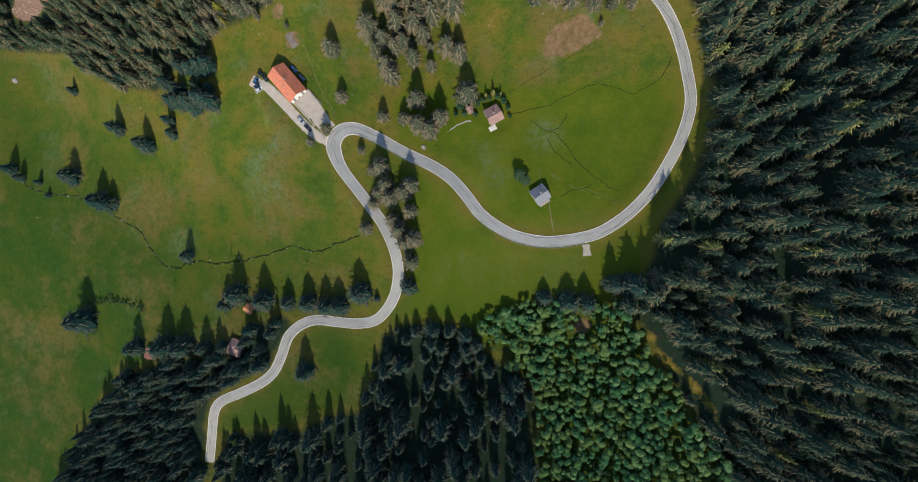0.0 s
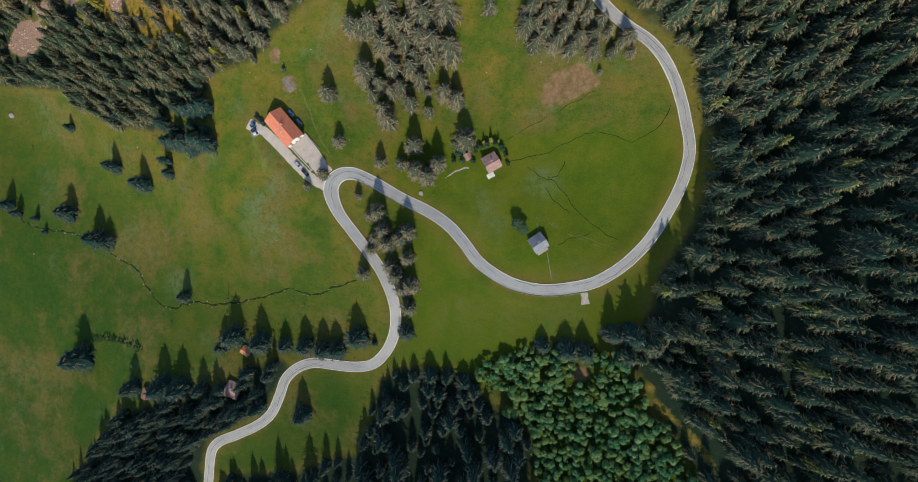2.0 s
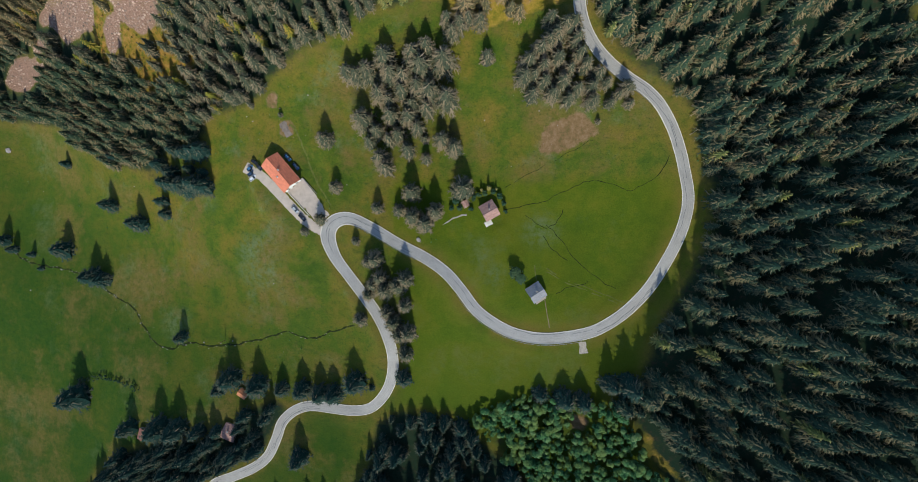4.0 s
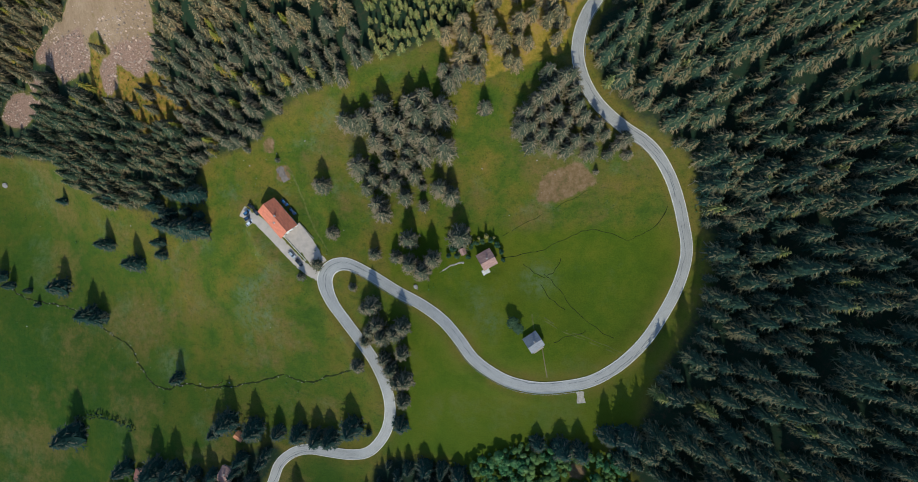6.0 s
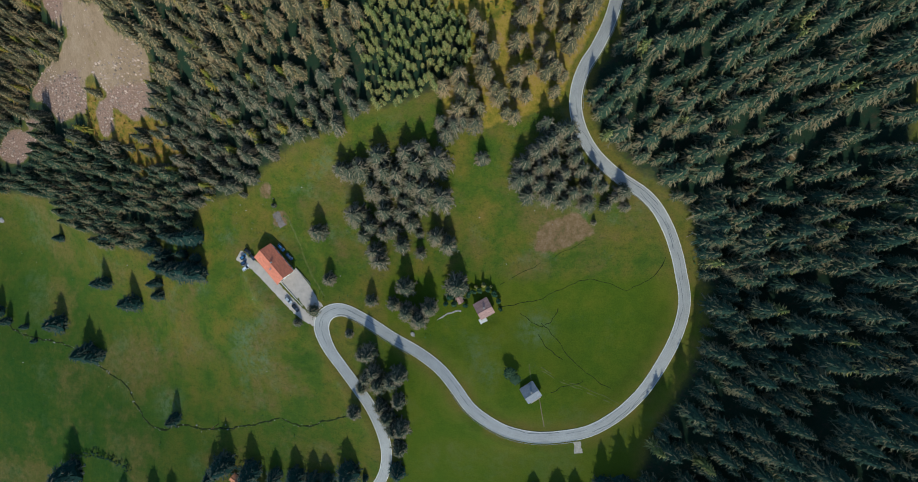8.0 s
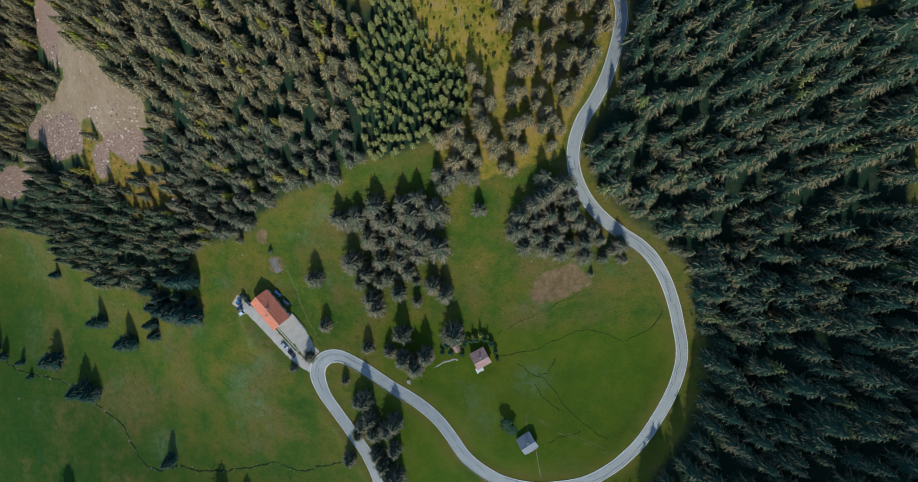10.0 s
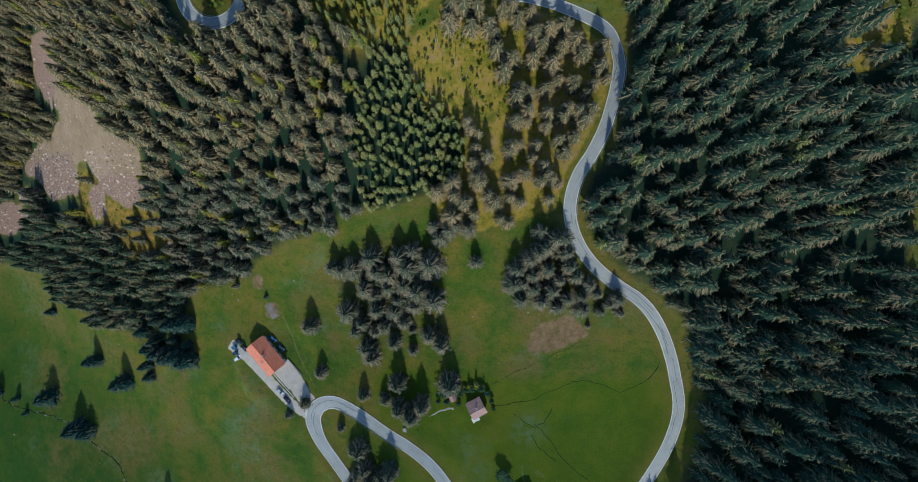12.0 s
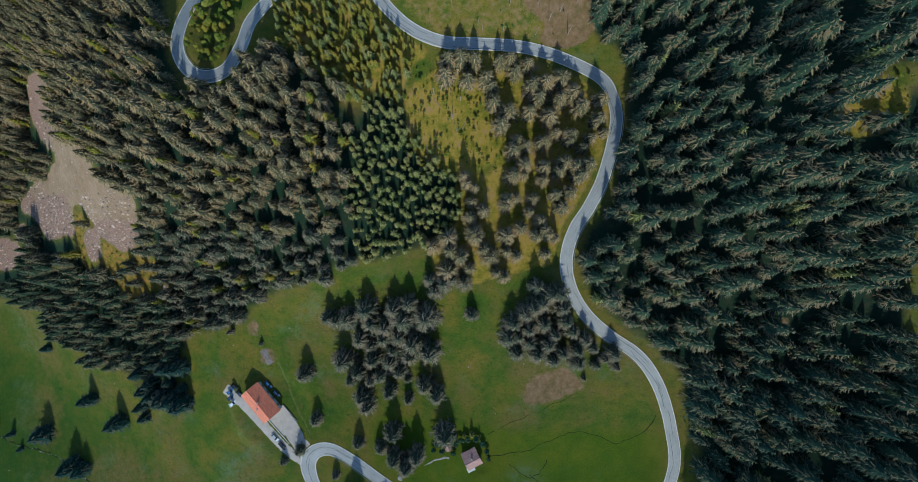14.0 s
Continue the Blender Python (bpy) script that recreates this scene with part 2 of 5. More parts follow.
ROAD_LOW = [(-148.5, -131.8), (-145.3, -114.7), (-141.8, -99.4), (-136.3, -92), (-124, -86.2), (-111.2, -79.7), (-102.9, -72.6), (-97.8, -62.5), (-93.9, -52.6), (-86.4, -45.9), (-77.3, -43.1), (-66.3, -43.8), (-54.8, -44.4), (-45, -42.5), (-38.3, -36.5), (-33.6, -28.4), (-31.4, -19), (-31.7, -9.9), (-34.6, 0), (-39.3, 9.5), (-45.4, 17.9), (-53.4, 28.2), (-59.8, 36.6), (-63.4, 44.2), (-64.3, 50.1), (-61.7, 55.1), (-56.5, 57.4), (-50.4, 56.7), (-39.8, 51.6), (-27.6, 44.4), (-14.2, 37.7), (-4, 30.6), (3.7, 21.9), (10.2, 13.3), (18.7, 6.8), (28.5, 2), (41.1, -0.3), (53.6, 0.6), (65.9, 3.6), (76.6, 10), (84.5, 17.1), (91.3, 25.3), (98.2, 36.9), (103.4, 47.9), (106.6, 58.9), (107.2, 68.2)]
ROAD_HIGH = [(105.3, 78.6), (103.4, 86.6), (99.4, 97.3), (93.5, 107.2), (86.8, 114), (77.8, 119.7), (68.7, 126.8), (62, 134.3), (57.5, 142.7), (55.4, 151.6), (56.2, 160.5), (59.5, 169.3), (64, 176.2), (69.4, 187.1), (72.8, 197.4), (75.5, 207.8), (77, 218.5), (75.2, 228.8), (72.2, 234.8), (64.8, 240.3), (53, 245.7), (41.4, 248.7), (30.1, 249.7), (15.6, 249.3), (2.6, 248.8), (-7.1, 251), (-15.3, 255.2), (-21.8, 260.8), (-27.1, 266.6), (-37.9, 279), (-54.3, 284.2), (-69, 278), (-77.4, 267.8), (-84, 256.2), (-86, 244.2), (-90.6, 232.1), (-99.5, 228.6), (-107.3, 233.3), (-112.3, 243.5), (-112.6, 255.6), (-110.2, 266.7), (-105.9, 282.7)]


def smooth_line(points, step=1.0):
    """A curve through the points, sampled every step metres."""
    p = np.array(points, float)
    p = np.vstack([2 * p[0] - p[1], p, 2 * p[-1] - p[-2]])
    out = []
    for k in range(1, len(p) - 2):
        a, b, c, d = p[k - 1:k + 3]
        n = max(2, int(np.linalg.norm(c - b) / step * 2))
        for s in np.arange(n) / n:
            out.append(0.5 * (2 * b + (c - a) * s + (2 * a - 5 * b + 4 * c - d) * s * s + (3 * b - a - 3 * c + d) * s ** 3))
    out = np.array(out + [p[-2]])
    run = np.concatenate([[0], np.cumsum(np.linalg.norm(np.diff(out, axis=0), axis=1))])
    at = np.arange(0, run[-1], step)
    return np.stack([np.interp(at, run, out[:, k]) for k in range(out.shape[1])], 1)


road = smooth_line(ROAD_LOW + ROAD_HIGH)
for _ in range(3):
    road[1:-1] = (road[:-2] + 2 * road[1:-1] + road[2:]) / 4
road_z = land(road[:, 0], road[:, 1])
for _ in range(60):
    road_z[1:-1] = (road_z[:-2] + 2 * road_z[1:-1] + road_z[2:]) / 4
road_dir = np.gradient(road, axis=0)
road_dir /= np.linalg.norm(road_dir, axis=1)[:, None]
road_side = np.stack([road_dir[:, 1], -road_dir[:, 0]], 1)
HALF = 2.45
bend = np.hypot(road[:, 0] + 63, road[:, 1] - 51)
widen = 1.0 + 0.42 * np.exp(-(bend / 11) ** 2)


def to_road(x, y):
    """How far points lie from the road's middle, and the road's height there."""
    x, y = np.ravel(x), np.ravel(y)
    far, high = np.empty(len(x)), np.empty(len(x))
    for k in range(0, len(x), 4000):
        d = (x[k:k + 4000, None] - road[None, :, 0]) ** 2 + (y[k:k + 4000, None] - road[None, :, 1]) ** 2
        j = d.argmin(1)
        far[k:k + 4000], high[k:k + 4000] = np.sqrt(d[np.arange(len(j)), j]), road_z[j]
    return far, high




def in_poly(x, y, poly):
    x, y = np.asarray(x, float), np.asarray(y, float)
    inside = np.zeros(x.shape, bool)
    for (ax, ay), (bx, by) in zip(poly, poly[1:] + poly[:1]):
        cross = (ay > y) != (by > y)
        inside ^= cross & (x < (bx - ax) * (y - ay) / ((by - ay) or 1e-9) + ax)
    return inside


def on_scree(x, y):
    """Whether places lie on the scree, whose edge is ragged."""
    x, y = np.asarray(x, float), np.asarray(y, float)
    wob = np.array([(noise.noise(Vector((a * 0.06, c * 0.06, 1.0))), noise.noise(Vector((a * 0.06, c * 0.06, 5.0)))) if -300 < a < -120 and 110 < c < 270 else (0, 0) for a, c in zip(x.ravel(), y.ravel())]).reshape(x.shape + (2,))
    x, y = x + 6 * wob[..., 0], y + 6 * wob[..., 1]
    on = in_poly(x, y, SCREE)
    for patch in SCREE_PATCHES:
        on |= in_poly(x, y, patch)
    return on


def on_rusty(x, y):
    """Whether places lie on the yellow, half-grown foot of the scree."""
    return in_poly(x, y, RUSTY) & ~on_scree(x, y)


LEVELS = [(-85.0, 75.0, 15.0), (17.0, 60.0, 6.0), (38.5, 21.5, 6.0), (-179.0, -65.0, 5.0), (-123.0, -59.0, 5.0), (-116.0, -37.5, 4.0)]


def ground_z(x, y):
    """The height of the finished ground: the hillside, cut and filled along the road and levelled under the houses."""
    shape = np.shape(x)
    x, y = np.ravel(np.asarray(x, float)), np.ravel(np.asarray(y, float))
    z = land(x, y)
    for cx, cy, r in LEVELS:
        d = np.hypot(x - cx, y - cy)
        w = np.clip((r * 1.6 - d) / (r * 0.6), 0, 1)
        w = w * w * (3 - 2 * w)
        z = z * (1 - w) + float(land(cx, cy)) * w
    far, high = to_road(x, y)
    w = np.clip((10.5 - far) / 6.0, 0, 1)
    w = w * w * (3 - 2 * w)
    z = z * (1 - w) + (high - 0.12) * w
    return z.reshape(shape)


# areas of ground cover
AREAS = {
    "right_a": [(123.2, -115.9), (109, -86), (97.7, -66.2), (88.6, -48.3), (80.2, -32.5), (72.7, -27.8), (82.5, -22.8), (89.2, -7.6), (93.9, 7.3), (106.3, 28.7), (112.1, 44.7), (115.3, 61.9), (114.3, 80.6), (109.7, 93.9), (107.2, 108.8), (188.4, 95.1), (193.8, -106.4)],
    "right_b": [(113.3, 73.1), (111.9, 91.7), (107.2, 104.8), (101.5, 111.5), (92.5, 118), (83, 124), (73.5, 130.8), (67.2, 138.2), (62.6, 146.5), (60.6, 152), (61.6, 160), (64.8, 168), (69.2, 174.5), (75, 187), (79.4, 207.6), (82.1, 224.3), (84.1, 237), (78.4, 248.4), (69.6, 255), (62.1, 261.9), (59.2, 277.2), (174.1, 254.7), (172.1, 227.2), (157.8, 224.5), (146.8, 210.9), (147, 205.7), (156.5, 208.1), (172, 221.1), (189.9, 88.1)],
    "clump_road": [(29.4, 143.2), (30.9, 123.2), (38, 109.6), (53.7, 107.6), (69.5, 102.6), (88.2, 106.3), (75.9, 116.3), (65.2, 124.6), (56.8, 137), (51.3, 149), (38.8, 151.2)],
    "band_mid": [(-4.8, 158.1), (-1.7, 144.3), (10.9, 140.9), (31.3, 147.2), (51.2, 152.8), (52.2, 165.5), (60.7, 180.8), (68.3, 196.2), (73.7, 211.9), (74.2, 222.8), (64.7, 235.7), (46.3, 242.4), (19.6, 244.5), (-2.3, 242), (-3.5, 234.9), (12.1, 225.7), (23.9, 217.2), (25.4, 201.3), (22.9, 190.7), (10, 190.3), (5.1, 182.5), (10.3, 172.4)],
    "plantation": [(-35, 213.5), (-28.2, 226.7), (-18.1, 219.6), (-7.9, 204.9), (7.4, 192.8), (10.3, 172.4), (-4.8, 159.4), (-28.3, 151.2), (-36.1, 153.7), (-38, 176.5), (-37.6, 198.5)],
    "larch": [(-74.7, 267.8), (-29.7, 266.6), (-16.5, 251), (-4.9, 245.1), (-13.6, 235.4), (-18.1, 219.6), (-28.2, 226.7), (-37.6, 218.5), (-47.9, 228.5), (-69.6, 247.2)],
    "left_big": [(-265.7, 302.9), (-126.7, 279.3), (-114.9, 236.3), (-104.8, 223.5), (-86.4, 226.9), (-69.6, 247.2), (-47.9, 228.5), (-37.5, 213.4), (-37.4, 179), (-36.1, 153.7), (-55, 142.9), (-74.8, 137.3), (-91.8, 127.7), (-101.1, 116.6), (-131.5, 111.2), (-138.6, 113.9), (-134, 122), (-150, 128), (-186, 140), (-236, 152), (-292, 172)],
    "left_foot": [(-138.6, 113.9), (-178.6, 102.7), (-217.6, 96.9), (-230.8, 111.6), (-263.8, 119.8), (-301.6, 124.1), (-292, 172), (-236, 152), (-186, 140), (-150, 128), (-134, 122)],
    "left_spur": [(-169.1, 98.5), (-150.6, 106.6), (-133.7, 104.8), (-134.6, 72.8), (-159, 69), (-176.9, 77)],
    "left_fill": [(-243.6, 122.5), (-216.1, 97.3), (-193.5, 88.8), (-170.8, 84.5), (-163, 92), (-150, 98), (-135.1, 98), (-132.3, 110.4), (-170.9, 119.7)],
    "mid_cluster": [(-55.6, 137.5), (-34.8, 144.1), (-21, 149.7), (-7.2, 148.3), (1.5, 133.4), (2.9, 122), (-2.1, 111.7), (1.5, 98.1), (-5, 88.3), (-20, 94.1), (-23.1, 84.1), (-34.9, 85.5), (-46.4, 98.5), (-48.8, 109.8), (-52.8, 115.3), (-50.5, 125.9)],
    "low_left": [(-261, -165.9), (-231.6, -112.5), (-206.8, -84.3), (-183.6, -73.3), (-162.5, -67.2), (-127.4, -63.2), (-114.9, -48), (-101.4, -41.3), (-89.6, -42.7), (-98.3, -57.6), (-105.4, -68.3), (-119.7, -77.6), (-138.6, -87), (-147.1, -99.8), (-154.5, -154.1)],
    "low_mid": [(-144.7, -153.1), (-136.7, -115.1), (-123, -109.8), (-93.5, -107), (-72.2, -97.4), (-52.7, -92.1), (-46.3, -72.2), (-42.7, -51.1), (-29, -43.2), (-13.4, -42.7), (4.8, -44.6), (13.9, -56.9), (34.6, -70.9), (40.1, -85), (39.4, -126.7)],
    "grove": [(9.3, -39.8), (22.3, -33.2), (33.6, -28.4), (47.5, -28), (61.1, -30.5), (71.4, -27.3), (80.2, -35.3), (88.6, -51.1), (97.7, -66.2), (106.7, -81), (120.4, -100.3), (125.4, -115.6), (39.3, -129.5), (38.6, -90.8), (36, -70.8), (16.9, -56.8)],
    "hairpin_wood": [(-51.3, 46.9), (-42.8, 44.6), (-24.6, 35.7), (-21, 23.9), (-23.1, 9.4), (-27.8, 0.6), (-34.4, 9.5), (-41.3, 19.9), (-50.5, 33.5)],
    "hairpin_grove": [(-107.7, 258.9), (-108.8, 276.4), (-89.5, 279.9), (-89.7, 255.3), (-90.3, 244.8), (-93.3, 234.7), (-100.6, 235.6), (-106.8, 243.8)],
}
SCREE = [(-229.4, 249.5), (-211.3, 248.7), (-193.5, 235), (-190.5, 220), (-178.1, 211.9), (-169.2, 206.5), (-160.8, 200.4), (-148.5, 198), (-161.3, 195.5), (-163.7, 192), (-150.3, 188.1), (-144.3, 182.2), (-142.7, 177.2), (-141.5, 172), (-148.9, 162.6), (-153.8, 156.9), (-161.1, 153.9), (-165.7, 156.8), (-174.9, 159.7), (-175.7, 167), (-180.6, 171.5), (-183.6, 175.9), (-190.9, 173.2), (-196.4, 162.7), (-207, 161.2), (-217.2, 154.7), (-225.9, 156.3), (-230.5, 166.3), (-245, 174.9), (-247.4, 181.8), (-238, 189.9), (-219.9, 193.5), (-201.7, 196.2), (-201, 202), (-216.9, 207.3), (-225.2, 216.3), (-232, 228.4), (-233.1, 241)]
SCREE_PATCHES = [[(-184.9, 163.3), (-172.2, 165), (-178.6, 152.1), (-185.7, 145.1), (-188.8, 153.5)], [(-280.1, 155.7), (-260.6, 158.4), (-247.8, 152.6), (-249.6, 142.1), (-264.7, 139.1), (-282.2, 144.9)], [(-264.3, 168.9), (-245.7, 167.1), (-240.7, 158.9), (-257.7, 160.2)], [(-145.6, 137.5), (-140.2, 139.9), (-140.6, 129.3), (-144.7, 130.7)]]
RUSTY = [(-192, 173.3), (-180.6, 171.5), (-172.7, 159.7), (-153.8, 155.5), (-138.2, 174.6), (-138.8, 168.1), (-148.8, 154.1), (-142, 148.3), (-132.3, 145.5), (-140.5, 127.8), (-149.9, 135.2), (-161.4, 125.2), (-169.2, 128.1), (-173.7, 141.3), (-177.8, 147.5), (-192, 143.3), (-197.5, 156.5)]
SOIL = [(44.5, 251.7), (49.5, 259.5), (37.1, 270.2), (63.1, 273.3), (65.8, 253.9), (55.2, 249.5)]
BROWN = [(39.3, 87), (41.6, 99.8), (58.7, 106.6), (67.4, 96.4), (59.5, 92.8), (48.9, 86.6)]
# Lower left pasture, greener and painted dimmer still.
DIM_GREEN = [(-320.5, 12.2), (-260.6, 4.4), (-238.7, -39.4), (-250.1, -106.9), (-278.5, -172.4), (-340.8, -180.9)]
HERB_PATCHES = [(11.7, 38.7, 3), (19.4, 30.8, 4), (12.8, 44.2, 3), (41.0, 51.7, 8), (-103.9, 33.8, 13), (-135.2, 68.5, 6), (-90.8, 50.3, 7), (-159.1, -1.1, 9), (-106.5, 39.7, 10)]
STRIP = [(87.6, -42.2), (92.9, -52.7), (104.5, -64.1), (115.4, -80.1)]
FELLED = [(-16.7, 260.1), (-3.8, 251.2), (19.5, 252), (43.4, 252.7), (58.1, 250), (67.1, 255.6), (67.9, 279.4), (-24.8, 277.1)]


def spread(lo, hi, fine, far):
    """Grid lines: even from lo to hi, then ever wider out to far."""
    mid = list(np.arange(lo, hi + 0.1, fine))
    out, step = [], fine
    while sum(out) < far:
        step *= 1.35
        out.append(step)
    outer = list(np.cumsum(out))
    return np.array([lo - d for d in reversed(outer)] + mid + [hi + d for d in outer])


gx, gy = spread(-320, 210, 2.0, 2200), spread(-190, 310, 2.0, 2200)
X, Y = np.meshgrid(gx, gy)
Z = ground_z(X, Y)
far_road, _ = to_road(X, Y)
far_road = far_road.reshape(X.shape)
rough = np.array([noise.fractal(Vector((a * 0.05, b * 0.05, 0)), 0.8, 2.0, 4) for a, b in zip(X.ravel(), Y.ravel())]).reshape(X.shape)
calm = np.clip((far_road - 3.5) / 6, 0, 1)
Z = Z + rough * 0.45 * calm


def soften(mask, times=2):
    mask = mask.astype(float)
    for _ in range(times):
        p = np.pad(mask, 1, mode="edge")
        mask = (p[:-2, 1:-1] + p[2:, 1:-1] + p[1:-1, :-2] + p[1:-1, 2:] + 2 * p[1:-1, 1:-1]) / 6
    return mask


in_scree = on_scree(X, Y)
woods = np.zeros(X.shape, bool)
thin = np.zeros(X.shape, bool)
for name, poly in AREAS.items():
    if name in ("hairpin_wood", "mid_cluster", "clump_road", "left_spur", "hairpin_grove", "band_mid", "larch", "grove"):
        thin |= in_poly(X, Y, poly)
    else:
        woods |= in_poly(X, Y, poly)
outside = (X < -320) | (X > 205) | (Y < -185) | (Y > 305)
layers = {
    "woodland": np.maximum(soften((woods | outside) & ~in_scree & ~on_rusty(X, Y), 6), 0.42 * soften(thin & ~in_scree, 2)),
    "scree": soften(in_scree, 1),
    "rubble": soften(in_scree & ((Y < 170) | ((Y < 184) & (X < -196)) | (X < -236) | ((Y > 212) & (X < -205))), 3),
    "bare": soften(in_poly(X, Y, BROWN) | in_poly(X, Y, SOIL) | (np.hypot(X - 61, Y - 262) < 9) | (np.hypot(X + 92, Y - 117) < 4) | (np.hypot(X + 85, Y - 103) < 5) | (np.hypot(X - 60, Y + 41) < 5) | (np.hypot(X - 5, Y + 70) < 3) | (np.hypot(X - 142, Y - 129) < 4) | (np.hypot(X - 115, Y + 24) < 4), 2) + 0.46 * soften(in_poly(X, Y, FELLED), 2),
    "rust": soften(on_rusty(X, Y), 3),
    "verge": np.clip(np.exp(-np.clip(far_road - 3.2, 0, 99) / 3.2) + 0.8 * np.clip(soften(woods, 8) * 3, 0, 1), 0, 1),
    "damp": np.clip(np.clip((75 - Y) / 155, 0, 0.85) + np.clip((-150 - X) / 130, 0, 0.6) + soften(in_poly(X, Y, DIM_GREEN), 10) * 0.35, 0, 1) * np.clip((-25 - X) / 40, 0.62, 1),
    "herby": soften(sum((np.hypot(X - a, Y - c) < r) for a, c, r in HERB_PATCHES) > 0, 4),
    "pasture": soften((X < -30) | (Y > 75), 8),
    "slope": soften(in_poly(X, Y, AREAS["larch"]) | in_poly(X, Y, AREAS["band_mid"]) | (np.hypot(X - 8, Y - 215) < 24) | (np.hypot(X - 153, Y - 212) < 12) | (sum(np.hypot(X - a, Y - c) < 1.7 for a, c in smooth_line(STRIP, 1.6)) > 0), 2) + 0.52 * soften(in_poly(X, Y, FELLED), 2),
}
ny, nx = X.shape
idx = np.arange(nx * ny).reshape(ny, nx)
quads = np.stack([idx[:-1, :-1], idx[:-1, 1:], idx[1:, 1:], idx[1:, :-1]], -1).reshape(-1, 4)


def mesh_from(name, verts, faces, mats, mat_index=None, smooth=False):
    me = bpy.data.meshes.new(name)
    verts, faces = np.asarray(verts, np.float32), np.asarray(faces, np.int32)
    n = faces.shape[1]
    me.vertices.add(len(verts))
    me.vertices.foreach_set("co", verts.ravel())
    me.loops.add(faces.size)
    me.loops.foreach_set("vertex_index", faces.ravel())
    me.polygons.add(len(faces))
    me.polygons.foreach_set("loop_start", np.arange(0, faces.size, n, dtype=np.int32))
    me.polygons.foreach_set("use_smooth", np.full(len(faces), smooth))
    for m in mats:
        me.materials.append(m)
    if mat_index is not None:
        me.polygons.foreach_set("material_index", np.asarray(mat_index, np.int32))
    me.update(calc_edges=True)
    return me


me = mesh_from("ground", np.stack([X, Y, Z], -1).reshape(-1, 3), quads, [GROUND], smooth=True)
for name, values in layers.items():
    me.attributes.new(name, "FLOAT", "POINT").data.foreach_set("value", values.ravel().astype(np.float32))
ground = tagged(new("ground", me), "grassy alpine hillside with pasture, forest floor and scree", "ground", kind="structure")


def sheet_z(x, y):
    """The height of the ground sheet at one place, by its own grid."""
    i, j = np.clip(np.searchsorted(gx, x) - 1, 0, nx - 2), np.clip(np.searchsorted(gy, y) - 1, 0, ny - 2)
    s, t = (x - gx[i]) / (gx[i + 1] - gx[i]), (y - gy[j]) / (gy[j + 1] - gy[j])
    return Z[j, i] * (1 - s) * (1 - t) + Z[j, i + 1] * s * (1 - t) + Z[j + 1, i] * (1 - s) * t + Z[j + 1, i + 1] * s * t


# ---- the road ----
def strip(name, line, side, heights, offsets, mat, label, category, first=0, last=None):
    """A band along a line: cross-section given by (offset, height) pairs."""
    line, side, heights = line[first:last], side[first:last] * widen[first:last, None], heights[first:last]
    n, k = len(line), len(offsets)
    v = np.concatenate([np.concatenate([line + side * o, (heights + h)[:, None]], 1)[:, None] for o, h in offsets], 1).reshape(-1, 3)
    a = np.arange(n * k).reshape(n, k)
    q = np.stack([a[:-1, :-1], a[:-1, 1:], a[1:, 1:], a[1:, :-1]], -1).reshape(-1, 4)
    me = mesh_from(name, v, q, [mat])
    me.attributes.new("run", "FLOAT", "POINT").data.foreach_set("value", np.repeat(np.arange(n, dtype=np.float32), k))
    me.attributes.new("off", "FLOAT", "POINT").data.foreach_set("value", np.tile(np.array([o for o, h in offsets], np.float32), n))
    return tagged(new(name, me), label, category, kind="structure")


road_sheet = strip("road", road, road_side, road_z, [(-HALF - 0.3, -0.5), (-HALF - 0.3, 0.03), (0, 0.09), (HALF + 0.3, 0.03), (HALF + 0.3, -0.5)][::-1], ASPHALT, "pale grey winding asphalt mountain road", "road")
for s in (-1, 1):
    strip("kerb", road, road_side * s, road_z, [(HALF, 0.0), (HALF, 0.14), (HALF + 0.32, 0.14), (HALF + 0.36, -0.4)][::-s], KERB, "weathered pale concrete kerb along the mountain road", "kerb")

TAR = plain("tar_seam", (0.11, 0.112, 0.118), 0.6, spread=0.25, scale=0.8, relief=0.0)
seam_rng = random.Random(17)


def tar_seam(first, count, offset, width, swing):
    """A dark sealed crack that wanders along the roadway."""
    k = np.arange(first, first + count)
    o = offset + swing * np.array([noise.noise(Vector((a * 0.16, offset * 5, 1.5))) for a in k])
    rows = []
    for a, b in zip(k, o):
        w = width * (0.6 + 0.8 * abs(noise.noise(Vector((a * 0.5, offset * 3, 4.0)))))
        for e in (b - w, b + w):
            x, y = road[a] + road_side[a] * e * widen[a]
            rows.append((x, y, road_z[a] + 0.096 - 0.022 * abs(e)))
    n = np.arange(len(k) - 1) * 2
    ob = new("tar_seam", mesh_from("tar_seam", rows, np.stack([n, n + 1, n + 3, n + 2], 1), [TAR]))
    ob.parent = road_sheet


for _ in range(46):
    tar_seam(seam_rng.randrange(5, len(road) - 50), seam_rng.randrange(7, 34), seam_rng.uniform(-1.9, 1.9), seam_rng.uniform(0.06, 0.16), seam_rng.uniform(0.2, 1.1))


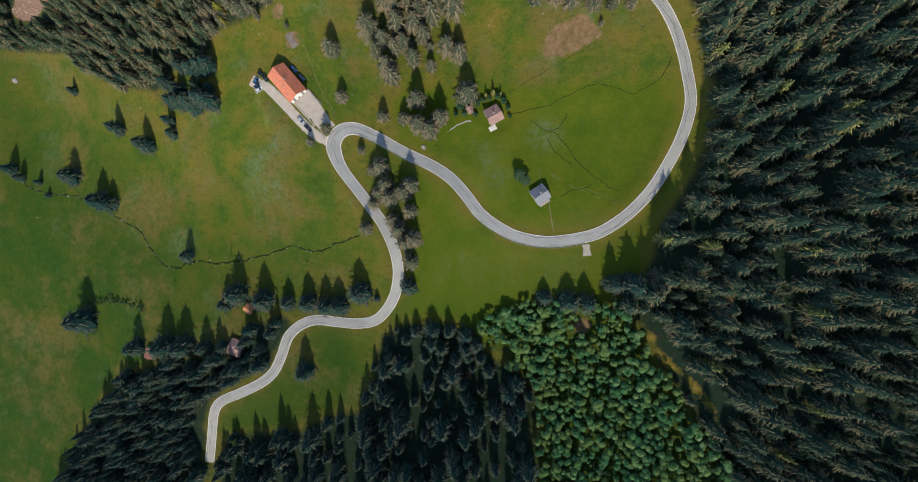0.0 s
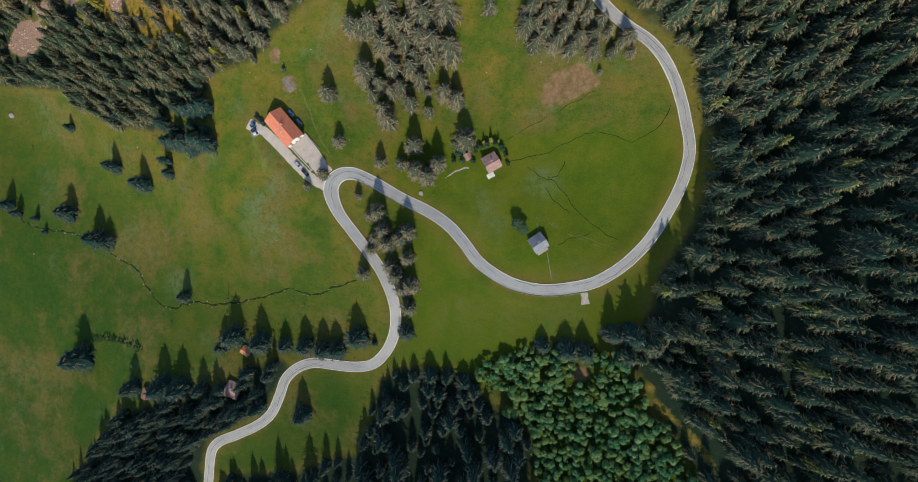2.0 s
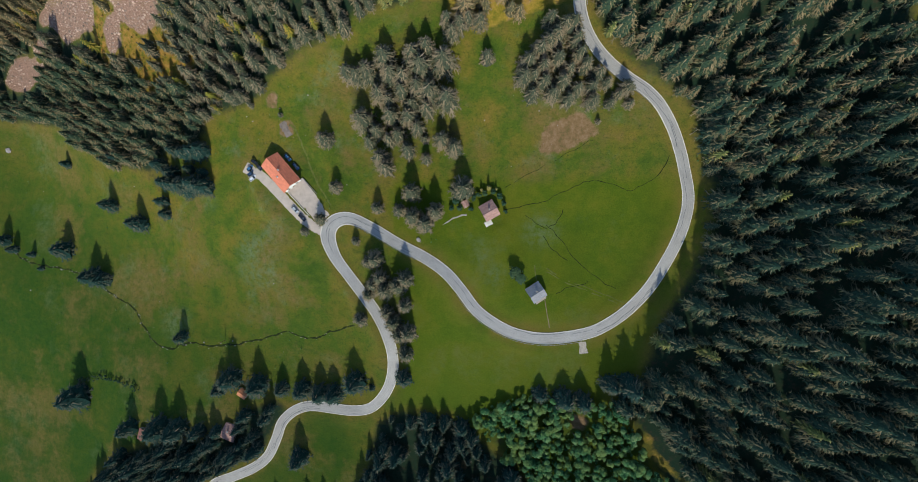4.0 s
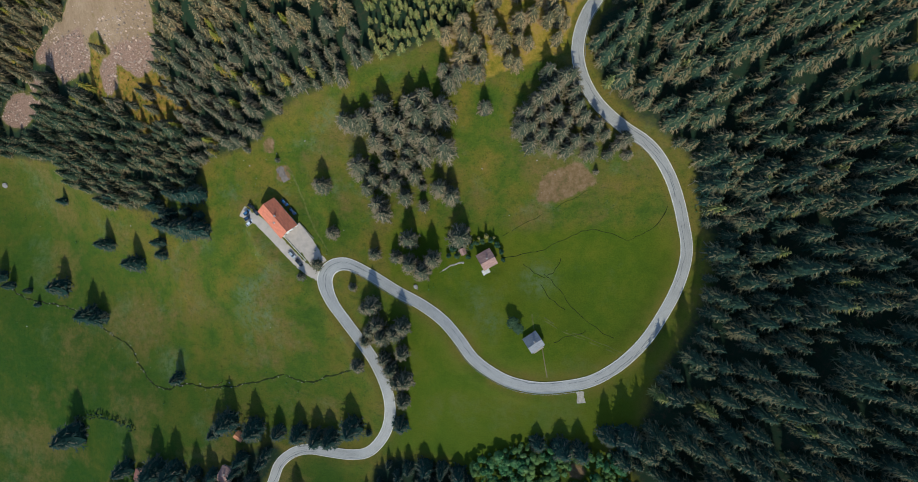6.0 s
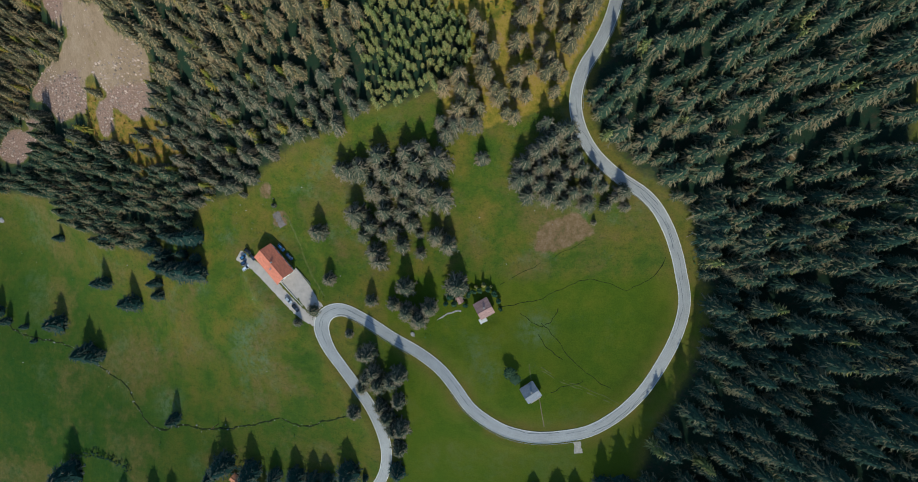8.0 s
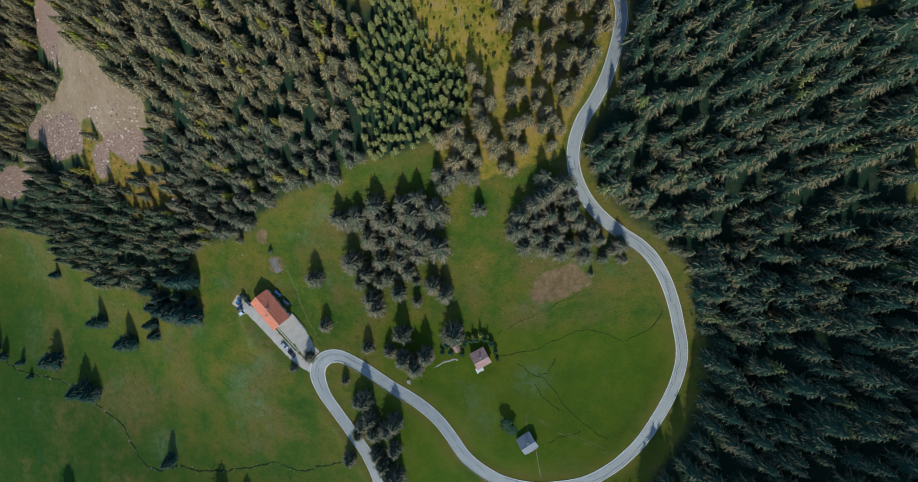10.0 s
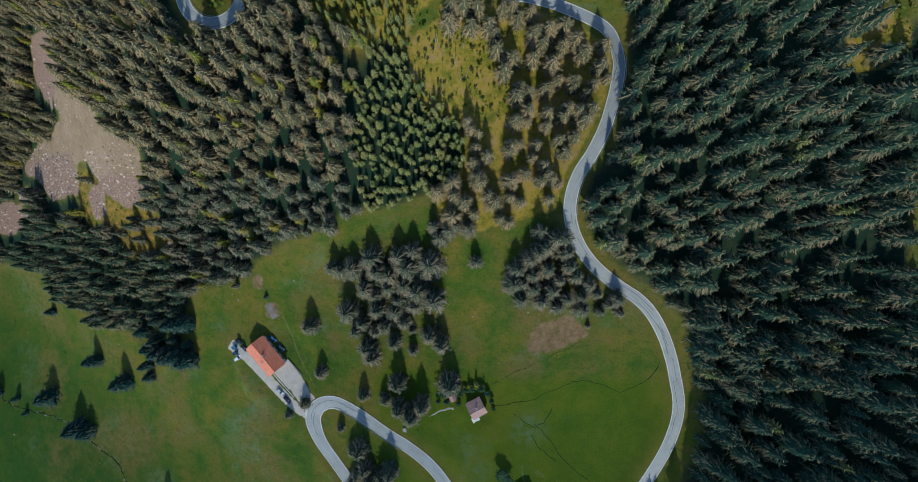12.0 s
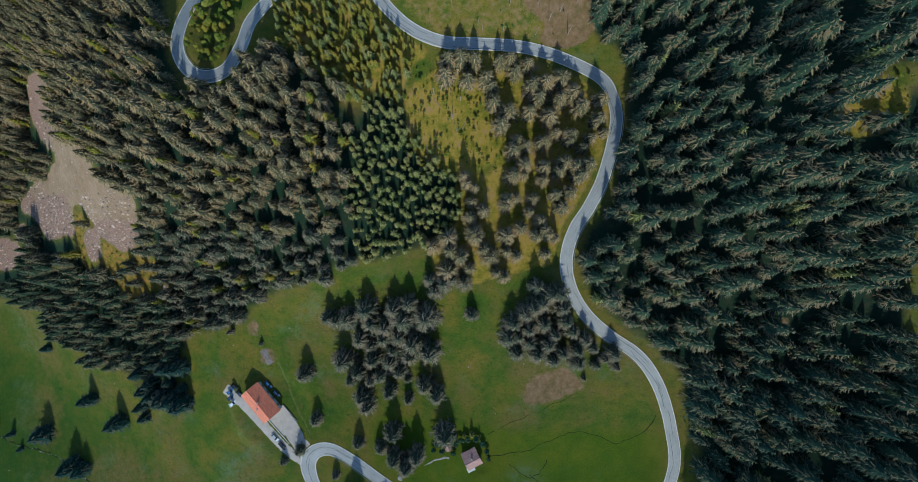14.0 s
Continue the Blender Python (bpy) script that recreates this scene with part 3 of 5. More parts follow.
# ---- trees ----
def spruce_shape(seed, height=20.0, radius=4.4, tiers=9, low=0.14, full=(0.42, 0.72), twigs=(0.34, 0.56, 0.76), blunt=0.52):
    """Trunk and crown of a spruce as (points, triangles): whorls of long, thin, drooping boughs with side twigs round a dense, tapered heart."""
    rng = random.Random(seed)
    v, f = [], []
    for k in range(tiers):
        s = k / (tiers - 1)
        z = height * (low + (0.965 - low) * s ** 0.92)
        r = radius * (1 - s) ** blunt * (0.85 + 0.15 * min(1, s * 4)) + 0.4
        n = round(11 - 5 * s)
        turn = rng.random() * 7
        for j in range(n):
            a = turn + math.tau * j / n + rng.uniform(-0.3, 0.3)
            rr = r * rng.uniform(0.7, 1.14)
            fall = rr * rng.uniform(0.7, 1.1) * (1 - 0.3 * s)
            w = 0.13 + 0.034 * rr * rng.uniform(0.8, 1.3)
            sway = rng.uniform(-0.14, 0.14) * rr
            zz = z + rng.uniform(-0.5, 0.5) * height / 20
            ca, sa = math.cos(a), math.sin(a)

            def at(u, side=0.0, up=0.0):
                side = side + sway * u * u
                return (ca * rr * u - sa * side, sa * rr * u + ca * side, zz - fall * (u - 0.16 * u ** 4) + up)

            i = len(v)
            v.extend([at(0.03), at(0.55, w, -0.16), at(0.55, 0, 0.1), at(0.55, -w, -0.16), at(1.0)])
            f.extend([(i, i + 2, i + 1), (i, i + 3, i + 2), (i + 1, i + 2, i + 4), (i + 2, i + 3, i + 4)])
            for u in twigs:
                for side in (-1, 1):
                    i = len(v)
                    reach = rr * rng.uniform(0.16, 0.27) * (1.3 - 0.6 * u)
                    v.extend([at(u - 0.045), at(u + 0.05), at(u + 0.2, side * reach, -0.35 * reach)])
                    f.append((i, i + 1, i + 2) if side > 0 else (i + 1, i, i + 2))
    inner = len(f)
    rings, sides = 6, 8
    for k in range(rings):
        s = k / (rings - 1)
        r = radius * (1 - s) ** blunt
        for j in range(sides):
            a, q = math.tau * (j + 0.5 * (k % 2)) / sides, rng.uniform(*full) * r + 0.05
            v.append((q * math.cos(a), q * math.sin(a), height * (low + (0.94 - low) * s) - q * 0.55))
    first = len(v) - rings * sides
    for k in range(rings - 1):
        for j in range(sides):
            a, c = first + k * sides + j, first + k * sides + (j + 1) % sides
            f.extend([(a, c, c + sides), (a, c + sides, a + sides)])
    outer = len(f)
    i = len(v)
    top = height * 0.93
    v.extend([(0.22, 0, top), (-0.11, 0.19, top), (-0.11, -0.19, top), (0, 0, height)])
    f.extend([(i, i + 1, i + 3), (i + 1, i + 2, i + 3), (i + 2, i, i + 3)])
    tv, tf = [], []
    for k in range(4):
        s = k / 3
        r = 0.28 * height / 20 * (1 - s) ** 0.8 + 0.03
        for j in range(6):
            tv.append((r * math.cos(j * math.tau / 6), r * math.sin(j * math.tau / 6), -0.8 + s * (height * 0.96 + 0.8)))
    for k in range(3):
        for j in range(6):
            a, b = k * 6 + j, k * 6 + (j + 1) % 6
            tf.extend([(a, b, b + 6), (a, b + 6, a + 6)])
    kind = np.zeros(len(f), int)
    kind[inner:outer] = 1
    return (np.array(tv), np.array(tf)), (np.array(v), np.array(f), kind)


def broadleaf_shape(seed, height=8.0, radius=2.3, clumps=44, many=4, grain=1.0):
    """Trunk with limbs, and a rounded crown: uneven lobes of foliage under many small leaf sprays."""
    rng = random.Random(seed)
    bm = bmesh.new()
    bmesh.ops.create_icosphere(bm, subdivisions=1, radius=1.0)
    ball, ball_f = [p.co.copy() for p in bm.verts], [tuple(p.index for p in q.verts) for q in bm.faces]
    bm.free()
    v, f = [], []
    lobes = [(rng.uniform(-0.5, 0.5) * radius, rng.uniform(-0.5, 0.5) * radius, height * rng.uniform(0.5, 0.8), radius * rng.uniform(0.5, 0.75)) for _ in range(many)]
    for cx, cy, cz, cr in lobes:
        i = len(v)
        for p in ball:
            q = p * cr * rng.uniform(0.72, 1.0)
            v.append((cx + q.x, cy + q.y, cz + q.z * 1.1))
        f.extend([tuple(i + k for k in t) for t in ball_f])
    for k in range(clumps):
        cx, cy, cz, cr = rng.choice(lobes)
        d = Vector((rng.gauss(0, 1), rng.gauss(0, 1), rng.gauss(0.35, 0.9))).normalized()
        c = Vector((cx, cy, cz)) + d * cr * rng.uniform(0.8, 1.06)
        e = Vector((rng.gauss(0, 1), rng.gauss(0, 1), rng.gauss(0, 1)))
        a = d.cross(e).normalized() * rng.uniform(0.3, 0.5) * grain
        b = (d.cross(a).normalized() + d * rng.uniform(-0.5, 0.5)) * rng.uniform(0.25, 0.45) * grain
        i = len(v)
        v.extend([tuple(c - a), tuple(c + b * 0.8), tuple(c + a), tuple(c - b), tuple(c + d * 0.2)])
        f.extend([(i, i + 1, i + 4), (i + 1, i + 2, i + 4), (i + 2, i + 3, i + 4), (i + 3, i, i + 4)])
    tv, tf = [], []

    def limb(p, q, r0, r1):
        i = len(tv)
        for c, r in ((p, r0), (q, r1)):
            for j in range(5):
                tv.append((c[0] + r * math.cos(j * math.tau / 5), c[1] + r * math.sin(j * math.tau / 5), c[2]))
        for j in range(5):
            a, b = i + j, i + (j + 1) % 5
            tf.extend([(a, b, b + 5), (a, b + 5, a + 5)])

    limb((0, 0, -0.5), (0, 0, height * 0.55), 0.16, 0.09)
    for cx, cy, cz, cr in lobes[:3]:
        limb((0, 0, height * rng.uniform(0.3, 0.5)), (cx, cy, cz), 0.08, 0.03)
    return (np.array(tv), np.array(tf)), (np.array(v), np.array(f), np.zeros(len(f), int))


SPRUCES = [spruce_shape(10 + k, 20.0, 4.7 + 0.22 * k, 9 + k % 3, 0.08 + 0.05 * (k % 3)) for k in range(6)]
SLIM = [spruce_shape(30 + k, 20.0, 4.2 + 0.2 * k, 8 + k % 3, 0.1 + 0.04 * (k % 3), (0.42, 0.72), (0.46, 0.72), 0.6) for k in range(6)]
MEADOW = [spruce_shape(50 + k, 20.0, 4.8 + 0.2 * k, 11, 0.06, (0.54, 0.82), blunt=0.5) for k in range(6)]
YOUNGS = [spruce_shape(40 + k, 10.0, 1.7 + 0.12 * k, 7, 0.05, twigs=(0.5,)) for k in range(3)]
BROADS = [broadleaf_shape(60 + k, 7.5 + 0.5 * k, 2.0 + 0.2 * k, 40, 3) for k in range(4)]
LOW = [broadleaf_shape(70 + k, 7.5, 2.6, 22, 1) for k in range(3)]
FULL = [broadleaf_shape(80 + k, 8.0, 3.2, 240, 6, 0.85) for k in range(3)]


def scatter(poly, gap, rng, jitter=0.5, ragged=0.0):
    p = np.array(poly)
    out = []
    y, row = p[:, 1].min(), 0
    while y < p[:, 1].max():
        for x in np.arange(p[:, 0].min() + (row % 2) * gap / 2, p[:, 0].max(), gap):
            out.append((x + rng.uniform(-jitter, jitter) * gap, y + rng.uniform(-jitter, jitter) * gap))
        y += gap * 0.87
        row += 1
    out = np.array(out)
    shift = ragged * np.array([(noise.noise(Vector((a * 0.09, c * 0.09, 2.0))), noise.noise(Vector((a * 0.09, c * 0.09, 7.0)))) for a, c in out])
    return out[in_poly(out[:, 0] + shift[:, 0], out[:, 1] + shift[:, 1], poly)]


HOUSES = [(-86.5, 80.5, 13), (17, 60, 8), (38.5, 21.5, 8), (-179, -65, 7), (-123, -59, 7), (-116, -37.5, 6), (-78, 62, 9), (-104, 82, 8)]


CLEARINGS = [(142, 129, 4), (115, -24, 4), (117, 119, 4), (140, -60, 5), (-92, 117, 5), (-60, 170, 5), (-120, 170, 4), (-20, -70, 6), (30, -95, 6), (-165, -90, 5), (135, 60, 4), (60, -41, 6), (120.8, -41.7, 4.2), (145.0, -52.8, 4.2), (126.7, -51.2, 4.2), (156.7, -62.9, 4.2), (97.8, -57.6, 4.2)] + [(a, c, 4.6) for a, c in smooth_line(STRIP, 4.0)]


def clear(p, road_gap=5.0):
    """Keeps the places that are free of road, scree and houses."""
    far, _ = to_road(p[:, 0], p[:, 1])
    keep = (far > road_gap) & ~on_scree(p[:, 0], p[:, 1]) & ~on_scree(p[:, 0], p[:, 1] + 6) & ~(on_rusty(p[:, 0], p[:, 1]) & (np.sin(p[:, 0] * 9.1 + p[:, 1] * 7.7) > -0.3))
    for cx, cy, r in HOUSES:
        keep &= np.hypot(p[:, 0] - cx, p[:, 1] - cy) > r
    for cx, cy, r in CLEARINGS:
        keep &= np.hypot(p[:, 0] - cx, p[:, 1] - cy) > r
    keep &= np.array([noise.noise(Vector((a * 0.045, c * 0.045, 3.0))) + 0.5 * noise.noise(Vector((a * 0.13, c * 0.13, 9.0))) for a, c in p]) > -0.6
    return p[keep]


def wood(name, label, places, shapes, unit, low, high, needles, rng, category="forest"):
    """Many trees that nobody could count, as one mesh."""
    vs, fs, ms, at = [], [], [], 0
    for x, y in places:
        (tv, tf), (cv, cf, kind) = rng.choice(shapes)
        s = rng.uniform(low, high) / unit
        wide = s * rng.uniform(0.85, 1.15)
        a = rng.random() * math.tau
        rot = np.array([[math.cos(a), -math.sin(a), 0], [math.sin(a), math.cos(a), 0], [0, 0, 1]])
        base = np.array([x, y, float(sheet_z(x, y)) - 0.1])
        for m, (v, f) in ((np.zeros(len(tf), int), (tv, tf)), (1 + kind, (cv, cf))):
            vs.append((v @ rot.T) * (wide, wide, s) + base)
            fs.append(f + at)
            ms.append(m)
            at += len(v)
    me = mesh_from(name, np.concatenate(vs), np.concatenate(fs), [BARK, needles, SHADED_HEARTS[needles]], np.concatenate(ms))
    return tagged(new(name, me), label, category, kind="stuff")


TREE_KINDS = {}


def tree(kind, x, y, h, rng, label, category="spruce", group="", girth=1.0):
    """A single tree: a trunk and a crown under one base."""
    key = (kind, rng.randrange(6 if kind in ("spruce_tree", "dark_spruce", "meadow_spruce", "brown_spruce") else 3))
    shapes, unit, needles = {"spruce_tree": (SPRUCES, 20.0, GREY_SPRUCE), "dark_spruce": (MEADOW, 20.0, SHADED_DARK_SPRUCE), "meadow_spruce": (MEADOW, 20.0, GREY_SPRUCE), "brown_spruce": (SPRUCES, 20.0, SPRUCE), "young_spruce": (YOUNGS, 10.0, YOUNG), "broadleaf_tree": (FULL, 8.0, LEAVES), "dark_bush": (FULL, 8.0, SHADED_DARK_LEAVES)}[kind]
    if key not in TREE_KINDS:
        (tv, tf), (cv, cf, inside) = shapes[key[1]]
        TREE_KINDS[key] = (mesh_from("trunk", tv, tf, [BARK]), mesh_from("crown", cv, cf, [needles, SHADED_HEARTS[needles]], inside))
    base = new({"dark_spruce": "spruce_tree", "meadow_spruce": "spruce_tree", "brown_spruce": "spruce_tree", "dark_bush": "shrub"}.get(kind, kind))
    for n, me in zip(("trunk", "crown"), TREE_KINDS[key]):
        ob = new(n, me)
        ob.parent = base
    s = h / unit
    wide = s * girth * rng.uniform(0.85, 1.15)
    base.matrix_basis = Matrix.Translation((x, y, float(sheet_z(x, y)) - 0.1)) @ Matrix.Rotation(rng.random() * math.tau, 4, "Z") @ Matrix.Diagonal((wide, wide, s, 1))
    return tagged(base, label, category, group)


rng = random.Random(5)
for zone, gap, low, high, label in (
        ("right_a", 7.3, 13, 29, "dense shade-darkened spruce forest on a steep slope"),
        ("right_b", 7.5, 13, 27, "dense spruce forest beside the upper road"),
        ("band_mid", 7.8, 12, 21, "open stand of tall spruces below the upper road"),
        ("left_big", 6.0, 11, 21, "dense spruce forest above the pasture"),
        ("left_foot", 6.0, 11, 20, "dense dark green spruce forest above the pasture"),
        ("left_fill", 6.6, 12, 20, "spruces along the lower edge of the forest"),
        ("low_left", 7.0, 15, 26, "shade-darkened spruce wood below the pasture"),
        ("low_mid", 8.8, 10, 30, "shade-darkened spruce wood in the valley bottom")):
    places = clear(scatter(AREAS[zone], gap, rng, ragged=7.0 if zone == "left_big" else 0.0))
    needles = {"low_left": SHADED_DARK_SPRUCE, "low_mid": SHADED_DARK_SPRUCE, "band_mid": SPRUCE, "left_big": SPRUCE, "right_a": SHADED_SPRUCE}.get(zone, OLIVE_SPRUCE)
    if zone == "band_mid":
        places = places[(places[:, 1] < 213.1) | (places[:, 0] > 66)]
    if zone == "left_big":
        wood("spruce_forest", "dense grey-green spruce forest along the upper edge of the pasture", places[places[:, 1] < 165], SLIM, 20.0, low, high, GREY_SPRUCE, rng)
        places = places[places[:, 1] >= 165]
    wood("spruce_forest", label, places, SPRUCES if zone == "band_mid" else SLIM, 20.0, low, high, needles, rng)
wood("young_forest", "dense plantation of young spruces", clear(scatter(AREAS["plantation"], 3.1, rng, 0.75)), YOUNGS, 10.0, 5, 11, YOUNG, rng)
wood("larch_trees", "dense yellow-green young larches below the upper road", clear(scatter(AREAS["larch"], 3.3, rng, 0.7)), YOUNGS, 10.0, 5, 11, LARCH, rng)
wood("mixed_forest", "grey-green young spruces among the larches below the upper road", clear(scatter(AREAS["larch"], 5.0, rng, 0.8)), YOUNGS, 10.0, 6, 12, YOUNG, rng)
wood("broadleaf_wood", "bright green bushes inside the upper bend of the road", clear(scatter(AREAS["hairpin_grove"], 3.6, rng), 4.5), BROADS, 8.0, 4, 8, GOLDEN, rng)
wood("larch_trees", "yellow-green larches among the spruces above the pasture", clear(scatter(AREAS["left_big"], 17.0, rng, 0.8)), YOUNGS, 10.0, 12, 18, LARCH, rng)
wood("larch_trees", "green and yellow larches among the tall spruces", clear(np.concatenate([scatter(AREAS[zone], 30.0, rng, 0.9) for zone in ("right_a", "right_b")])), YOUNGS, 10.0, 15, 23, YOUNG, rng)
wood("low_shrubs", "green undergrowth between the young broadleaf trees", clear(scatter(AREAS["grove"], 3.2, rng, 0.8)), LOW, 8.0, 2.0, 4.5, LEAVES, rng, "shrubs")
wood("broadleaf_grove", "bright green grove of young broadleaf trees", clear(scatter(AREAS["grove"], 2.9, rng, 0.75)), BROADS, 8.0, 4.5, 10.5, LEAVES, rng)
MID_CLUSTER = [(-31.9, 130.1, 24.2), (-19.1, 130.9, 23.1), (-12.7, 133.5, 22.0), (-15.4, 126.0, 24.2), (-5.1, 127.6, 25.3), (-29.5, 123.6, 22.0), (-23.5, 122.3, 22.0), (-35.3, 115.7, 22.0), (-24.6, 116.7, 20.9), (-17.2, 118.1, 20.9), (-11.3, 115.3, 24.2), (-3.4, 111.5, 27.5), (-31.0, 112.6, 18.7), (-20.2, 110.7, 18.7), (-13.1, 108.4, 22.0), (-30.3, 105.8, 23.1), (-21.6, 105.4, 20.9), (-44.4, 104.5, 24.2), (-17.8, 100.2, 18.7), (-27.6, 97.5, 17.6), (-37.4, 99.1, 20.9), (-31.6, 95.3, 19.8), (-41.2, 94.7, 18.7), (-35.9, 86.6, 22.0), (-22.7, 90.0, 20.9), (-33.9, 82.2, 20.9), (-50.2, 125.3, 20.9), (-40.7, 125.3, 20.9), (-46.0, 124.2, 18.7), (-13.8, 86.1, 14.3), (-5.9, 94.1, 19.8), (0.0, 90.1, 20.9)]
ROAD_CLUMP = [(33.2, 126.2, 19), (31.5, 119.8, 19), (38.2, 130.7, 20), (41.4, 133.4, 20), (44.6, 135.7, 20), (48.0, 139.5, 20), (42.3, 143.0, 18), (51.5, 139.9, 20), (53.3, 134.0, 19), (39.7, 123.8, 18), (45.7, 126.7, 19), (35.6, 120.4, 17), (55.1, 128.2, 19), (50.9, 122.0, 18), (57.9, 123.8, 18), (63.6, 120.1, 17), (61.1, 114.8, 17), (67.7, 116.4, 15), (48.3, 117.3, 18), (54.7, 113.8, 18), (61.8, 109.1, 16), (40.6, 117.9, 17), (35.5, 112.6, 16), (44.3, 112.5, 17), (51.4, 110.1, 16), (73.0, 111.7, 13), (76.4, 114.0, 14), (78.5, 107.8, 12), (70.1, 108.3, 12), (66.0, 100.9, 6)]
# The 13 m and 12 m trees are added to shade the gap here.
FOREST_TIP = [(-138.2, 76.4, 24), (-132.9, 74.5, 24), (-145.1, 75.3, 23), (-152.6, 76.5, 22), (-159.4, 77.9, 18), (-137.3, 93.3, 20), (-143.2, 92.7, 20), (-150.4, 94.4, 19), (-133.4, 93.9, 19), (-163.4, 67.9, 17), (-153.9, 82.9, 18), (-143.0, 84.5, 13), (-134.5, 82.5, 12), (-161.9, 87.4, 18), (-193.7, 93.5, 15)]
CLEARING_EDGE = [(15.1, 129.3, 16), (-1.0, 139.6, 17), (2.3, 142.8, 17), (11.4, 143.5, 16), (-3.4, 144.7, 17), (6.0, 144.7, 16)]
UPPER_STAND = [(3.1, 239.0, 18), (8.4, 240.1, 19), (14.4, 239.6, 19), (2.1, 232.1, 18), (11.7, 230.9, 18), (19.5, 231.8, 19), (25.3, 239.9, 18), (29.7, 240.9, 19), (32.4, 236.0, 18), (37.8, 239.3, 18), (39.9, 229.8, 20), (45.6, 231.6, 20), (52.7, 233.5, 19), (23.0, 221.7, 19), (29.5, 218.3, 18), (38.8, 218.4, 19), (47.4, 216.1, 19), (51.8, 224.5, 18), (42.8, 225.2, 19), (60.9, 220.9, 20), (57.7, 227.1, 18), (22.1, 228.6, 17)]
BEND_TREES = [(-80.8, 227.5, 20), (-76.1, 231.4, 21), (-77.3, 223.8, 20), (-71.7, 226.3, 22), (-68.7, 229.2, 21), (-82.7, 221.7, 18), (-73.6, 220.8, 20), (-86.4, 219.9, 17)]
for kind, places, label, group in (
        ("spruce_tree", MID_CLUSTER, "tall grey-green spruce in the clump on the pasture", "mid cluster spruces"),
        ("spruce_tree", ROAD_CLUMP, "tall grey-green spruce in the clump beside the road", "clump road spruces"),
        ("dark_spruce", FOREST_TIP, "shade-darkened spruce at the tip of the forest", "left spur spruces"),
        ("spruce_tree", CLEARING_EDGE, "grey-green spruce at the upper end of the clearing", "clearing edge spruces"),
        ("brown_spruce", UPPER_STAND, "tall brownish spruce in the stand below the upper road", "upper stand spruces"),
        ("brown_spruce", BEND_TREES, "tall brownish spruce beside the upper bend of the road", "upper bend spruces")):
    for x, y, h in places:
        tree(kind, x, y, h, rng, label, group=group, girth=1.12)

SINGLE_A = [(-202.3, 66.7, 19), (-181.8, 55.9, 22), (-163.1, 61.1, 12), (-238.0, 92.8, 11), (-241.4, 40.1, 18), (-266.6, 37.3, 8), (-218.8, 24.2, 21), (-211.7, 22.2, 16), (-153.8, -8.4, 14), (-228.3, -48.4, 26), (-286.4, 46.0, 14), (-279.6, 40.2, 11), (-259.5, 28.6, 6), (-187.5, -62.0, 19), (-165.9, -59.8, 23), (-154.2, -59.2, 23), (-141.3, -59.3, 18), (-130.6, -58.9, 12), (-64.1, 96.2, 18), (-59.5, 72.9, 12), (-38.3, 62.4, 11), (-121.8, -29.3, 22), (-106.3, -32.3, 21), (-92.8, -33.7, 15), (-81.0, -33.5, 19), (-71.0, -34.9, 20), (-63.7, -34.7, 19), (-51.5, -27.3, 23)]
SINGLE_B = [(-83.6, -71.0, 21), (-67.9, 57.1, 9), (-76.1, 50.8, 8), (-27.1, 61.1, 11), (-20.9, 69.7, 19), (-9.3, 60.1, 18), (4.0, 71.0, 18), (-20.2, 57.8, 18), (-14.3, 54.5, 17), (41.4, -27.6, 13), (52.5, -29.4, 17), (60.5, -29.7, 17), (72.3, -20.3, 19), (80.3, -20.6, 22), (-13.5, -45.9, 18), (-4.3, -45.6, 11), (3.6, -48.5, 15), (-49.5, 45.9, 8), (-42.8, 35.6, 11), (-39.1, 37.0, 18), (-27.5, 24.0, 16), (-23.9, 27.4, 17), (-24.0, 14.6, 15), (-34.2, 21.8, 14), (-40.3, 24.3, 13), (-22.9, 1.2, 17), (-26.6, -0.6, 15), (-33.1, 10.6, 15), (-42.9, 19.1, 11), (-46.9, 6.6, 13), (-24.1, -10.1, 15), (-25.3, -23.5, 15), (-36.6, 27.8, 15), (-30.1, 5.9, 16), (-87.7, 109.5, 5), (-14.2, 95.6, 8), (-42.9, -30.3, 7), (-128.6, -35.3, 16)]
for x, y, h in SINGLE_A + SINGLE_B:
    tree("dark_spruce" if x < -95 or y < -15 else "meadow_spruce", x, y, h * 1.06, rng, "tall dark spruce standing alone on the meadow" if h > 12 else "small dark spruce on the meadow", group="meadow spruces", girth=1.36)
tree("dark_bush", 29.0, 30.0, 6.4, rng, "round dark green shrub, darkened for shade, beside the grey cabin", "shrub", girth=1.5)


# ---- building blocks ----
def part(name, bm, mat, parent, label=""):
    me = bpy.data.meshes.new(name)
    bm.normal_update()
    bm.to_mesh(me)
    bm.free()
    me.materials.append(mat)
    ob = new(name, me)
    ob.parent = parent
    if label:
        tagged(ob, label)
    return ob


def block(x0, x1, y0, y1, z0, z1, bevel=0.0, bm=None):
    bm = bm or bmesh.new()
    made = bmesh.ops.create_cube(bm, size=1.0, matrix=Matrix.Translation(((x0 + x1) / 2, (y0 + y1) / 2, (z0 + z1) / 2)) @ Matrix.Diagonal((x1 - x0, y1 - y0, z1 - z0, 1)))
    if bevel:
        bmesh.ops.bevel(bm, geom=list({e for v in made["verts"] for e in v.link_edges}), offset=bevel, segments=2, affect="EDGES")
    return bm


